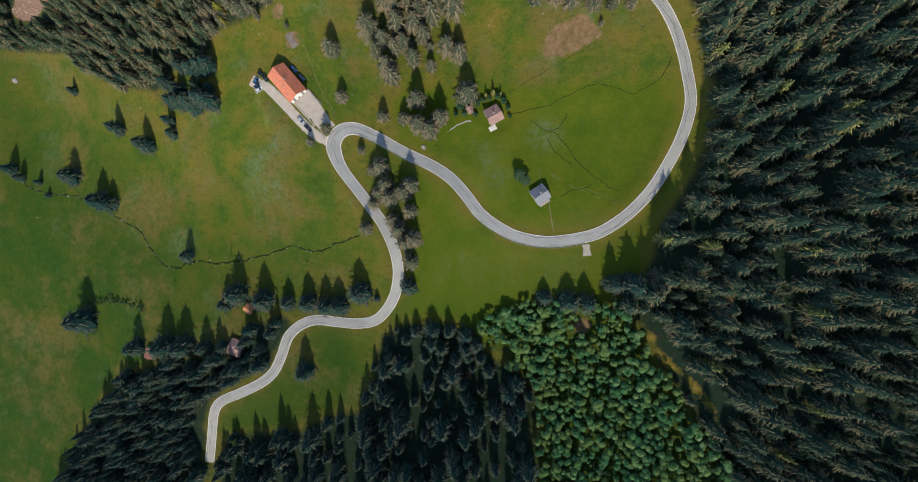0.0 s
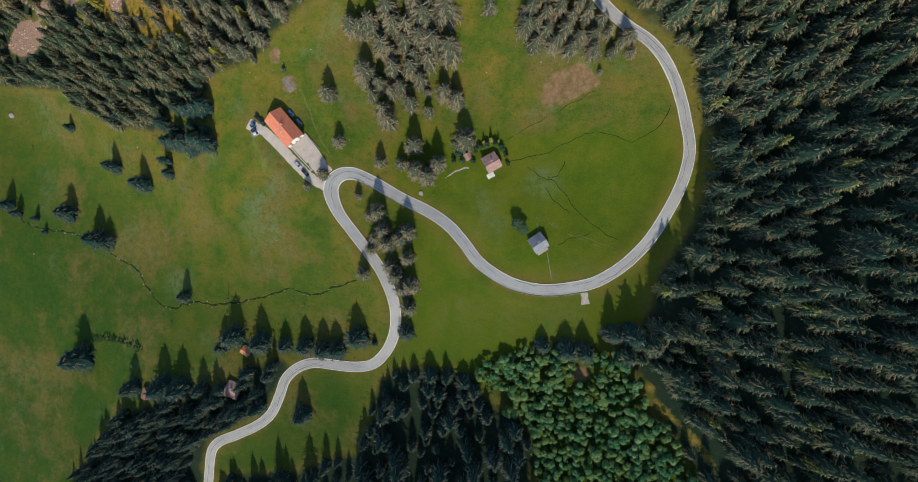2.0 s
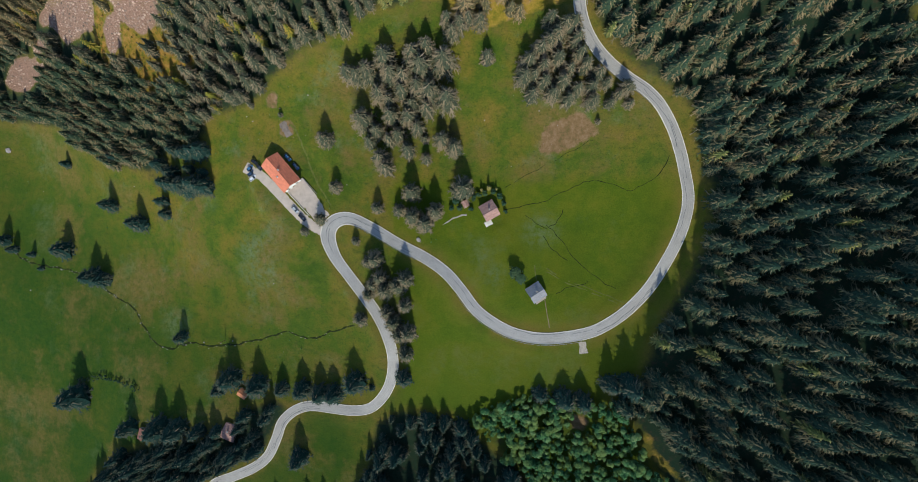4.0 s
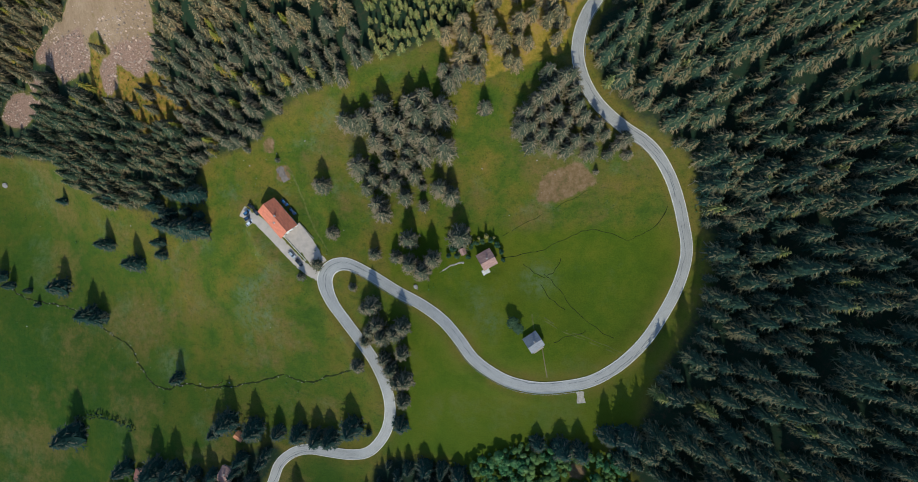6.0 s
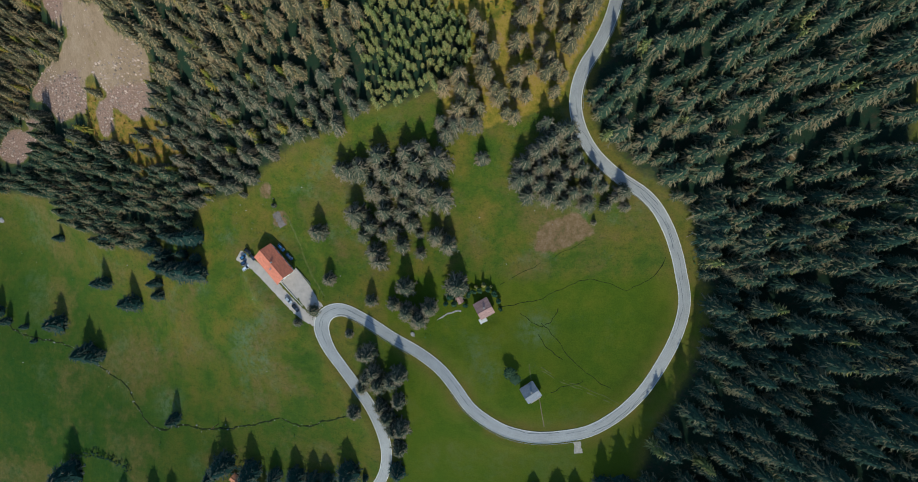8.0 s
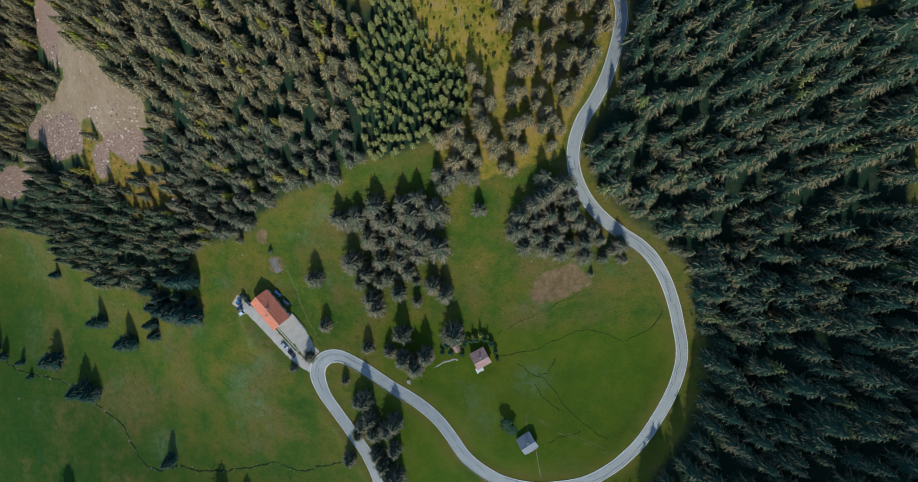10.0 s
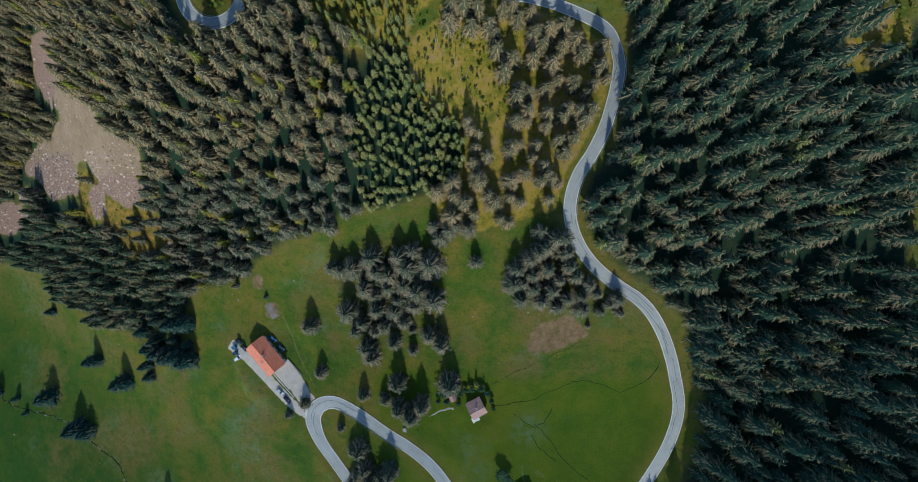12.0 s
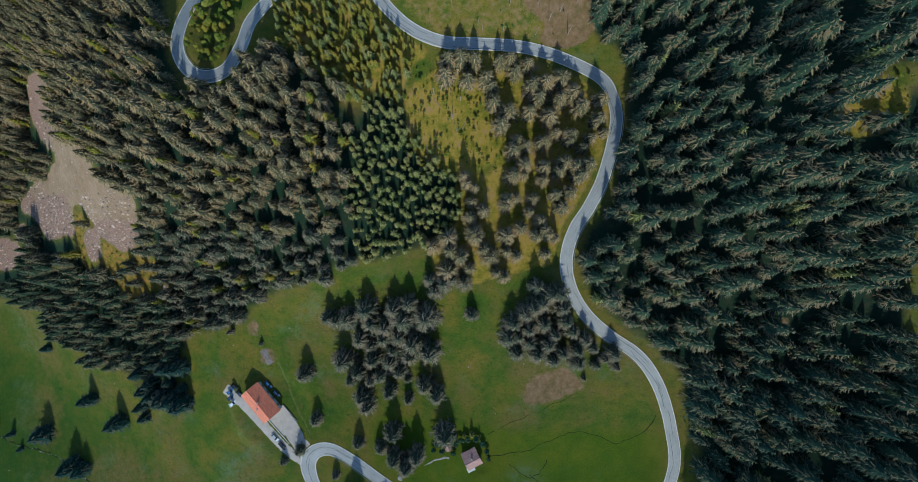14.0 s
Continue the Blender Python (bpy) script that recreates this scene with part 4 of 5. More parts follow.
def prism(points, x0, x1, bm=None):
    """A closed prism: a profile in y and z, drawn out along x."""
    bm = bm or bmesh.new()
    a, b = [bm.verts.new((x0, y, z)) for y, z in points], [bm.verts.new((x1, y, z)) for y, z in points]
    bm.faces.new(list(reversed(a)))
    bm.faces.new(b)
    for k in range(len(points)):
        j = (k + 1) % len(points)
        bm.faces.new((a[k], a[j], b[j], b[k]))
    bmesh.ops.recalc_face_normals(bm, faces=bm.faces)
    return bm


def tiled(name, col, spread):
    """Roof covering, each piece of its own shade."""
    m, t, b = material(name, 0.8)
    g = t.nodes.new("ShaderNodeNewGeometry")
    dark, light = tuple(c * (1 - spread) for c in col), tuple(c * (1 + spread) for c in col)
    base = ramp(t, g.outputs["Random Per Island"], (0.0, dark), (1.0, light))
    stain = noise_at(t, 0.7, 6, 0.7)
    t.links.new(mix(t, ramp(t, stain, (0.5, (0, 0, 0)), (0.75, (0.55, 0.55, 0.55))), base, tuple(c * 0.55 for c in col)), b.inputs["Base Color"])
    return m


RED_TILES = tiled("red_clay_tiles", (0.64, 0.2, 0.11), 0.14)
BROWN_TILES = tiled("brown_shingles", (0.38, 0.22, 0.18), 0.18)
GREY_SHEETS = tiled("grey_roof_sheets", (0.25, 0.25, 0.265), 0.12)
RUST_TILES = tiled("faded_red_shingles", (0.3, 0.13, 0.1), 0.18)
ORANGE_SHEETS = tiled("orange_roof_sheets", (0.55, 0.22, 0.1), 0.12)
RENDER_WALL = plain("white_house_render", (0.72, 0.69, 0.62), 0.9, spread=0.08, scale=0.8)
TIMBER = plain("weathered_timber", (0.2, 0.12, 0.07), 0.85, spread=0.3, scale=3.0)
PALE_TIMBER = plain("sun_bleached_timber", (0.42, 0.36, 0.3), 0.85, spread=0.2, scale=3.0)
CONCRETE = plain("yard_paving", (0.5, 0.425, 0.36), 0.9, spread=0.14, scale=0.35)
GRAVEL = plain("pale_gravel", (0.42, 0.365, 0.3), 0.95, spread=0.3, scale=1.2, relief=0.06)
GREY_GRAVEL = plain("grey_gravel", (0.2, 0.165, 0.14), 0.95, spread=0.35, scale=0.5, relief=0.06)
DIRT = plain("trodden_earth", (0.2, 0.16, 0.08), 0.95, spread=0.3, scale=0.6, relief=0.06)
WORN = plain("worn_grass", (0.12, 0.135, 0.03), 0.95, spread=0.3, scale=0.6, relief=0.06)
# Dark soil, deepened for the shading of banks the ground doesn't have.
SHADED_MUD = plain("ditch_soil", (0.024, 0.034, 0.009), 1.0, spread=0.4, scale=0.8, relief=0.06)
STONE = plain("grey_rock", (0.36, 0.32, 0.29), 0.9, spread=0.3, scale=1.5, relief=0.08)
STEEL = plain("galvanised_steel", (0.55, 0.56, 0.57), 0.45, 0.8, spread=0.12)
TYRE = plain("black_rubber", (0.02, 0.02, 0.02), 0.85, spread=0.2)
LOG = plain("barkless_log", (0.32, 0.26, 0.2), 0.85, spread=0.25, scale=2.0)
glass, gt, gb = material("window_glass", 0.05)
gb.inputs["Base Color"].default_value, gb.inputs["Specular IOR Level"].default_value = (0.02, 0.025, 0.03, 1), 0.8


def paint(name, col):
    m, t, b = material(name, 0.25, 0.1)
    b.inputs["Coat Weight"].default_value = 0.6
    n = noise_at(t, 3.0, 3, 0.6)
    t.links.new(ramp(t, n, (0.3, tuple(c * 0.92 for c in col)), (0.7, col)), b.inputs["Base Color"])
    return m


# ---- houses ----
def roof_slope(parent, name, mat, length, run, rise, z, side, over, rows, label=""):
    """One roof slope as courses that overlap like tiles, from eave to ridge, on a boarded deck."""
    bm = bmesh.new()
    pitch = math.atan2(rise, run)
    total = math.hypot(rise, run) + over
    wide = max(1, round(length / 1.1))
    rr = random.Random(length * 7 + run)
    for k in range(rows):
        a, b = total * k / rows, total * (k + 1) / rows + 0.06
        for j in range(wide):
            x0, x1 = -length / 2 + length * j / wide, -length / 2 + length * (j + 1) / wide - 0.012
            lift = rr.uniform(0, 0.012)
            p = []
            for d, up in ((a, 0.1 + lift), (b, 0.05)):
                y, zz = side * (run - (d - over) * math.cos(pitch)), z + (d - over) * math.sin(pitch)
                p.append((y + side * math.sin(pitch) * up, zz + math.cos(pitch) * up))
                p.append((y + side * math.sin(pitch) * (up - 0.06), zz + math.cos(pitch) * (up - 0.06)))
            prism([p[0], p[2], p[3], p[1]], x0, x1, bm)
    low = (side * (run + over * math.cos(pitch)), z - over * math.sin(pitch))
    prism([low, (0, z + rise), (0, z + rise - 0.16), (low[0], low[1] - 0.16)], -length / 2 + 0.05, length / 2 - 0.05, bm)
    return part(name, bm, mat, parent, label)


def window_in(parent, x, y, z, facing, w=1.0, h=1.3):
    """A window standing 3 cm proud of a wall. facing: 'x+', 'x-', 'y+' or 'y-'."""
    s = 1 if facing[1] == "+" else -1
    rot = Matrix.Translation((x, y, z)) @ Matrix.Rotation({"x": 0.0, "y": math.pi / 2}[facing[0]] + (math.pi if s < 0 else 0), 4, "Z")
    bm = bmesh.new()
    for y0, y1, z0, z1 in ((-w / 2 - 0.1, w / 2 + 0.1, h, h + 0.1), (-w / 2 - 0.1, w / 2 + 0.1, -0.1, 0), (-w / 2 - 0.1, -w / 2, 0, h), (w / 2, w / 2 + 0.1, 0, h), (-0.03, 0.03, 0, h)):
        block(-0.05, 0.05, y0, y1, z0, z1, bm=bm)
    bm.transform(rot)
    win = part("window", bm, TIMBER, parent)
    bm = block(-0.04, 0.02, -w / 2, w / 2, 0, h)
    bm.transform(rot)
    part("pane", bm, glass, win, "dark reflecting glass pane")
    bm = block(-0.03, 0.16, -w / 2 - 0.15, w / 2 + 0.15, -0.16, -0.1)
    bm.transform(rot)
    part("sill", bm, KERB, win)
    return win


def house(name, label, x, y, z, turn, length, width, walls, rise, wall_mat, roof_mat, over=0.8, rows=14, south_run=None, storeys=1, chimneys=((0.2, 0.25),), door_end=1, category="house", gable=None):
    """A gabled house: walls, boarded gables, two tiled slopes, ridge, chimneys, windows and a door."""
    base = new(name)
    base.matrix_basis = Matrix.Translation((x, y, z)) @ Matrix.Rotation(radians(turn), 4, "Z")
    tagged(base, label, category)
    run_s = south_run or width / 2
    run_n = width - run_s
    rise_n = rise
    low_s = walls + rise - rise * run_s / run_n
    part("wall", prism([(-run_s, -1.5), (run_n, -1.5), (run_n, walls), (0, walls + rise - 0.12), (-run_s, low_s)], -length / 2, length / 2), wall_mat, base)
    for s in (-1, 1):
        bm = prism([(-run_s * 0.96, low_s + 0.05), (run_n * 0.96, walls + 0.05), (0, walls + rise - 0.2)], s * length / 2, s * (length / 2 + 0.05))
        part("gable_boarding", bm, gable or TIMBER, base)
    long = length + 1.6 * over
    roof_slope(base, "roof_slope", roof_mat, long, run_n, rise_n, walls, 1, over, rows)
    roof_slope(base, "roof_slope", roof_mat, long, run_s, walls + rise - low_s, low_s, -1, over, rows)
    part("ridge_cap", prism([(-0.22, walls + rise + 0.02), (0, walls + rise + 0.2), (0.22, walls + rise + 0.02)], -long / 2, long / 2), roof_mat, base)
    for u, v in chimneys:
        cx, cy = u * length / 2, v * (run_n if v > 0 else run_s)
        top = walls + rise * (1 - abs(v)) + 0.9
        ch = part("chimney", block(cx - 0.32, cx + 0.32, cy - 0.32, cy + 0.32, walls + 0.3, top, 0.03), RENDER_WALL, base, "pale rendered chimney")
        part("chimney_cap", block(cx - 0.4, cx + 0.4, cy - 0.4, cy + 0.4, top, top + 0.12, 0.02), STONE, ch)
    for k in range(storeys):
        zz = 0.9 + 2.7 * k
        for s, yy in (("y-", -run_s - 0.03), ("y+", run_n + 0.03)):
            for u in np.linspace(-0.7, 0.7, max(2, int(length / 3.5))):
                window_in(base, u * length / 2, yy, zz, s)
        for s, xx in (("x-", -length / 2 - 0.03), ("x+", length / 2 + 0.03)):
            for u in (-0.55, 0.55):
                window_in(base, xx, u * width / 2 + (run_n - run_s) / 2, zz, s)
    xx = door_end * (length / 2 + 0.03)
    dr = part("door", block(xx - 0.05, xx + 0.05, -0.5, 0.5, 0, 2.05, 0.01), TIMBER, base, "brown wooden door")
    part("door_handle", block(xx + door_end * 0.05 - 0.03, xx + door_end * 0.05 + 0.03, 0.35, 0.42, 1.0, 1.05), STEEL, dr)
    return base


def level_at(x, y):
    return float(land(x, y))


inn_z = float(land(-85, 75))
inn = house("mountain_inn", "large white mountain inn with a red tiled gable roof", -87.4, 80.3, inn_z, -49.5, 16.9, 9.6, 5.2, 3.9, RENDER_WALL, RED_TILES, over=0.7, rows=20, storeys=2, chimneys=((-0.1, 0.1), (0.15, -0.45)), gable=RENDER_WALL)
cz = level_at(17, 60)
cabin = house("cabin", "brown-roofed timber cabin among garden shrubs", 16.9, 60.0, cz, 29, 6.6, 7.2, 3.0, 2.6, TIMBER, BROWN_TILES, over=0.6, rows=14, south_run=3.0, chimneys=((0.05, 0.25),))
part("porch", block(-4.9, -1.2, -5.8, -3.2, -0.8, 0.25, 0.04), KERB, cabin, "pale concrete porch slab")
cz = level_at(38.5, 21.5)
cabin = house("cabin", "small cabin with a grey sheet roof on the open meadow", 38.6, 21.8, cz, 33, 6.6, 7.0, 2.8, 2.9, PALE_TIMBER, GREY_SHEETS, over=0.55, rows=8, south_run=3.2, chimneys=((0.1, 0.2),))
part("porch", block(-2.8, 2.8, -5.0, -3.25, -0.8, 0.2, 0.03), PALE_TIMBER, cabin, "pale boarded porch")
cz = level_at(-179, -65)
house("hut", "small hut with a faded red roof beside the wood", -179.0, -65.0, cz, 78, 5.6, 5.0, 2.4, 1.9, PALE_TIMBER, RUST_TILES, over=0.4, rows=8, chimneys=(), category="hut")
cz = level_at(-123, -59)
house("cabin", "brown timber cabin at the edge of the dark wood", -123.4, -59.1, cz, -22, 7.0, 8.0, 2.8, 2.4, PALE_TIMBER, BROWN_TILES, over=0.5, rows=10, chimneys=((-0.2, 0.2),))
cz = level_at(-116, -37.5)
house("hut", "small hut with orange roof sheets under the spruces", -115.8, -37.5, cz, -35, 4.6, 4.2, 2.2, 1.5, TIMBER, ORANGE_SHEETS, over=0.4, rows=5, chimneys=(), category="hut")
sx, sy = 5.4, 64.0
house("garden_shed", "small pale garden shed beside the shrubs", sx, sy, float(sheet_z(sx, sy)), -62, 3.0, 2.6, 2.0, 0.8, PALE_TIMBER, BROWN_TILES, over=0.2, rows=4, chimneys=(), category="shed")


# ---- yard, lane and paths ----
def drape(name, points, half, mat, label, category, lift=0.07, wobble=0.0, kind="structure", seed=1, gaps=-2.0, stray=0.0):
    """A band of ground cover that follows the ground along a line."""
    line = smooth_line(points, 0.8)
    if stray:
        line = line + np.array([(noise.noise(Vector((p[0] * 0.3, p[1] * 0.3, seed + 0.5))), noise.noise(Vector((p[0] * 0.3, p[1] * 0.3, seed + 7.5)))) for p in line]) * stray
    way = np.gradient(line, axis=0)
    way /= np.linalg.norm(way, axis=1)[:, None]
    side = np.stack([way[:, 1], -way[:, 0]], 1)
    rr = random.Random(seed)
    rows = []
    for k, (p, s) in enumerate(zip(line, side)):
        w = half * (1 + wobble * (noise.noise(Vector((p[0] * 0.5, p[1] * 0.5, seed))) + rr.uniform(-0.4, 0.4)))
        for u in (-1, -0.5, 0, 0.5, 1):
            q = p + s * w * u
            rows.append((q[0], q[1], max(float(sheet_z(*q)), float(sheet_z(*(q + s * 0.3)))) + (lift if abs(u) < 1 else -0.05)))
    a = np.arange(len(rows)).reshape(-1, 5)
    whole = np.array([noise.noise(Vector((p[0] * 0.22, p[1] * 0.22, seed * 3.1))) > gaps for p in line[:-1]])
    q = np.stack([a[:-1, 1:], a[:-1, :-1], a[1:, :-1], a[1:, 1:]], -1)[whole].reshape(-1, 4)
    return tagged(new(name, mesh_from(name, rows, q, [mat], smooth=True)), label, category, kind=kind)


def by_inn(u, v):
    a = radians(-47.5)
    return (-86.6 + u * math.cos(a) - v * math.sin(a), 80.6 + u * math.sin(a) + v * math.cos(a))


drape("lane", [by_inn(-12, -11.5), by_inn(-6, -9.8), by_inn(4, -9.3), by_inn(15, -9.2), by_inn(25, -8.6), by_inn(33, -6.5), by_inn(37, -4.0)], 2.9, CONCRETE, "pale paved lane past the inn to its parking place", "lane", lift=0.12)
drape("pavement", [(-109.0, 84.5), (-104.5, 81.5), (-100.5, 79.0)], 3.2, CONCRETE, "pale paved parking place beside the inn", "parking place", lift=0.15, wobble=0.15)
yard = new("terrace")
yard.matrix_basis = Matrix.Translation((-86.6, 80.6, inn_z)) @ Matrix.Rotation(radians(-47.5), 4, "Z")
tagged(yard, "pale paved terrace in front of the inn", "terrace", kind="structure")
bm = bmesh.new()
rim = ((7.7, -5.2), (7.7, 4.8), (19.0, 4.2), (28.8, 2.2), (29.4, -4.2), (25.0, -5.0))
top, foot = [bm.verts.new((u, w, 0.22)) for u, w in rim], [bm.verts.new((u, w, -1.8)) for u, w in rim]
bm.faces.new(top)
for k in range(6):
    m = (k + 1) % 6
    bm.faces.new((top[k], top[m], foot[m], foot[k]))
bmesh.ops.recalc_face_normals(bm, faces=bm.faces)
part("slab", bm, CONCRETE, yard)
drape("pavement", [by_inn(17.5, -0.3), by_inn(23, -0.6), by_inn(28, -1.0), by_inn(31.5, -1.4)], 4.4, CONCRETE, "pale paved apron between the road and the terrace", "apron", lift=0.2, wobble=0.06, seed=2)
part("retaining_wall", block(7.7, 24.5, -5.6, -5.25, -1.5, 0.75, 0.03), KERB, yard, "pale concrete parapet")
part("retaining_wall", block(7.7, 19.0, 4.85, 5.1, -1.5, 0.7, 0.03), STONE, yard, "grey stone parapet")
drape("path", [(42.8, 18.8), (44, 11.8), (45.5, 4.2)], 0.3, DIRT, "narrow trodden footpath from the cabin to the road", "path", wobble=0.3, seed=3)
drape("path", [(-5.5, 54), (0.3, 57.5), (6.3, 58.9)], 0.38, GRAVEL, "pale gravel garden path", "path", wobble=0.9, seed=4, stray=0.7)
drape("track", [(-83.2, 105), (-78.8, 99.1), (-71.6, 78.5), (-62.6, 63.5)], 0.6, WORN, "faint worn track above the inn", "track", lift=0.04, wobble=0.5, seed=5, stray=0.8)
drape("gravel_patch", [(-87.5, 106.0), (-85.5, 102.5), (-83.5, 98.5)], 2.7, GREY_GRAVEL, "grey gravel patch behind the inn", "gravel patch", lift=0.05, wobble=0.6, seed=12)
drape("lay_by", [(60.6, -1.6), (61.0, -4.5), (61.4, -7.5)], 2.1, GRAVEL, "pale gravel patch beside the road", "lay-by", lift=0.06, wobble=0.3, seed=6)
drape("track", [(161.1, 255), (163.3, 245.5), (165.3, 239), (167.9, 233.5), (173.6, 223)], 1.9, GRAVEL, "pale gravel forest track", "track", lift=0.1, wobble=0.15, seed=9)
drape("stream", [(-288.4, 46.1), (-270.4, 32.5), (-244.4, 28.3), (-224.5, 24.3), (-208.8, 14.3), (-190.7, 6), (-180.9, -6.2), (-167.4, -15.2), (-147.8, -11.6), (-130.9, -12.5), (-107.5, -8), (-89.9, -3.2), (-76.3, -5.6), (-59.4, 0.6), (-50.5, 3)], 0.5, SHADED_MUD, "narrow dark stony stream across the pasture", "stream", wobble=0.9, seed=10, stray=1.2, gaps=-0.5)
for k, line in enumerate(([(23.2, 61), (34, 63), (43.7, 65.6), (60.3, 73.4), (71.2, 73.7), (83.5, 70.4), (94.3, 76.8), (98.3, 86.1)], [(34, 58.2), (42.3, 52.7), (48.8, 54.9), (51.6, 61.4)], [(43.7, 53.3), (50.7, 46.8), (56.3, 38.4), (63.3, 31.9), (71.5, 26.3), (76.8, 23.4)], [(47.9, 21.5), (56.3, 24.4), (63.3, 27.1)], [(24.3, 71.2), (38.1, 79.5), (64.8, 93.4)])):
    drape("ditch", line, 0.18 if k < 4 else 0.13, SHADED_MUD, "narrow dark overgrown ditch in the meadow", "ditch", lift=0.05, wobble=0.6, seed=20 + k, gaps=-2.0 if k < 4 else -0.3, stray=0.9)
drape("ditch", [(41.9, 48.4), (47.4, 41.9), (54.0, 36.2)], 0.2, SHADED_MUD, "narrow dark overgrown ditch in the meadow", "ditch", lift=0.05, wobble=0.6, seed=31, stray=0.9)
for k, line in enumerate(([(43.5, 33.1), (53.4, 27.7), (64.4, 23.4), (80.2, 17.0)], [(44.1, 31.5), (54.0, 26.0), (64.9, 21.8), (79.7, 15.4)])):
    drape("track", line, 0.3, WORN, "faint wheel track across the mown meadow", "track", lift=0.04, wobble=0.7, seed=33 + k, gaps=-0.25, stray=0.5)
drape("path", [(38.0, 34.7), (38.6, 29.8), (39.2, 26.5)], 0.35, WORN, "narrow trodden path above the grey cabin", "path", lift=0.04, wobble=0.4, seed=36)
part("barrier", block(28.9, 29.3, -5.2, 3.2, -0.6, 0.95, 0.03), KERB, yard, "white-painted low wall at the end of the terrace")


# ---- stones ----
def rock_shape(seed):
    rr = random.Random(seed)
    bm = bmesh.new()
    bmesh.ops.create_icosphere(bm, subdivisions=1, radius=1.0)
    for v in bm.verts:
        v.co *= rr.uniform(0.7, 1.2)
        v.co.z *= 0.65
    bmesh.ops.triangulate(bm, faces=bm.faces)
    v, f = np.array([tuple(p.co) for p in bm.verts]), np.array([[p.index for p in q.verts] for q in bm.faces])
    bm.free()
    return v, f


ROCKS = [rock_shape(k) for k in range(5)]


def stones(name, label, places, low, high, mat, rr):
    vs, fs, at = [], [], 0
    for x, y in places:
        v, f = rr.choice(ROCKS)
        s = low + (high - low) * rr.random() ** 3
        a = rr.random() * math.tau
        rot = np.array([[math.cos(a), -math.sin(a), 0], [math.sin(a), math.cos(a), 0], [0, 0, 1]])
        vs.append((v @ rot.T) * (s, s * rr.uniform(0.7, 1), s) + (x, y, float(sheet_z(x, y)) + 0.15 * s))
        fs.append(f + at)
        at += len(v)
    return tagged(new(name, mesh_from(name, np.concatenate(vs), np.concatenate(fs), [mat])), label, "rocks", kind="stuff")


RUBBLE = tiled("pinkish_rubble", (0.38, 0.27, 0.2), 0.65)
rr = random.Random(9)
p = np.concatenate([scatter(area, 1.25, rr, 0.5) for area in [SCREE] + SCREE_PATCHES])
p = p[on_scree(p[:, 0], p[:, 1])]
thick = np.array([noise.noise(Vector((a * 0.05, c * 0.05, 7.0))) for a, c in p])
low_down = np.clip((185 - p[:, 1]) / 25, -1, 0.35)
p = p[(thick + low_down > 0.12) | (np.array([rr.random() for _ in p]) < 0.08)]
stones("scree_boulders", "pinkish grey boulders on the scree", p, 0.16, 0.85, RUBBLE, rr)
line = smooth_line([(-288.4, 46.1), (-270.4, 32.5), (-244.4, 28.3), (-224.5, 24.3), (-208.8, 14.3), (-190.7, 6), (-180.9, -6.2), (-167.4, -15.2), (-147.8, -11.6), (-130.9, -12.5), (-107.5, -8), (-89.9, -3.2), (-76.3, -5.6), (-59.4, 0.6), (-50.5, 3)], 1.3)
p = np.array([(a + rr.gauss(0, 0.8), c + rr.gauss(0, 0.8)) for a, c in line if rr.random() < 0.8])
stones("stream_stones", "pale stones along the stream", p, 0.15, 0.55, STONE, rr)
p = np.array([(rr.uniform(-110, -70), rr.uniform(95, 125)) for _ in range(20)] + [(rr.uniform(-280, -40), rr.uniform(-20, 110)) for _ in range(30)] + [(rr.uniform(5, 60), rr.uniform(75, 125)) for _ in range(10)] + [(-288.3, 104.1), (-17.6, 46.2), (-16.8, 45.6), (-208, -80)])
stones("meadow_stones", "scattered grey stones on the pasture", p, 0.12, 0.5, STONE, rr)
for x, y, s in ((-288.3, 104.0, 2.0), (-17.8, 46.6, 1.3)):
    v, f = ROCKS[2]
    tagged(new("boulder", mesh_from("boulder", v * s + (x, y, float(sheet_z(x, y)) + 0.3), f, [STONE])), "pale grey boulder on the grass", "boulder")


# ---- shrubs, logs and poles ----
for x, y, h in ((9.5, 66.5, 4.0), (11.5, 68.0, 3.5), (14.5, 69.0, 4.5), (18.5, 69.5, 4.5), (21.5, 67.5, 4.0), (23.5, 64.0, 4.2), (24.5, 60.0, 2.5), (8.0, 61.5, 3.0), (2.5, 62.0, 4.0), (0.5, 65.5, 4.5), (-1.5, 62.0, 3.5), (4.0, 67.5, 5.0)):
    tree("dark_bush", x, y, h, rng, "dark green garden shrub beside the brown cabin", "shrub", "garden shrubs")
for x, y, h in ((13.0, 70.5, 6.0), (16.5, 71.5, 7.0), (20.0, 70.8, 5.5), (-0.5, 68.0, 7.0), (2.0, 70.0, 6.0)):
    tree("young_spruce", x, y, h, rng, "small dark spruce in the cabin garden", "spruce", "garden spruces")
rr = random.Random(21)
p = np.array([(rr.uniform(-70, -40), rr.uniform(62, 68)) for _ in range(14)] + [(rr.uniform(-20, 5), rr.uniform(40, 52)) for _ in range(6)] + [(rr.uniform(-290, -60), rr.uniform(-30, 110)) for _ in range(70)] + [(rr.uniform(108, 113), rr.uniform(60, 105)) for _ in range(6)] + [(rr.uniform(-10, 25), rr.uniform(195, 235)) for _ in range(60)] + [(rr.uniform(-30, 60), rr.uniform(254, 275)) for _ in range(40)])
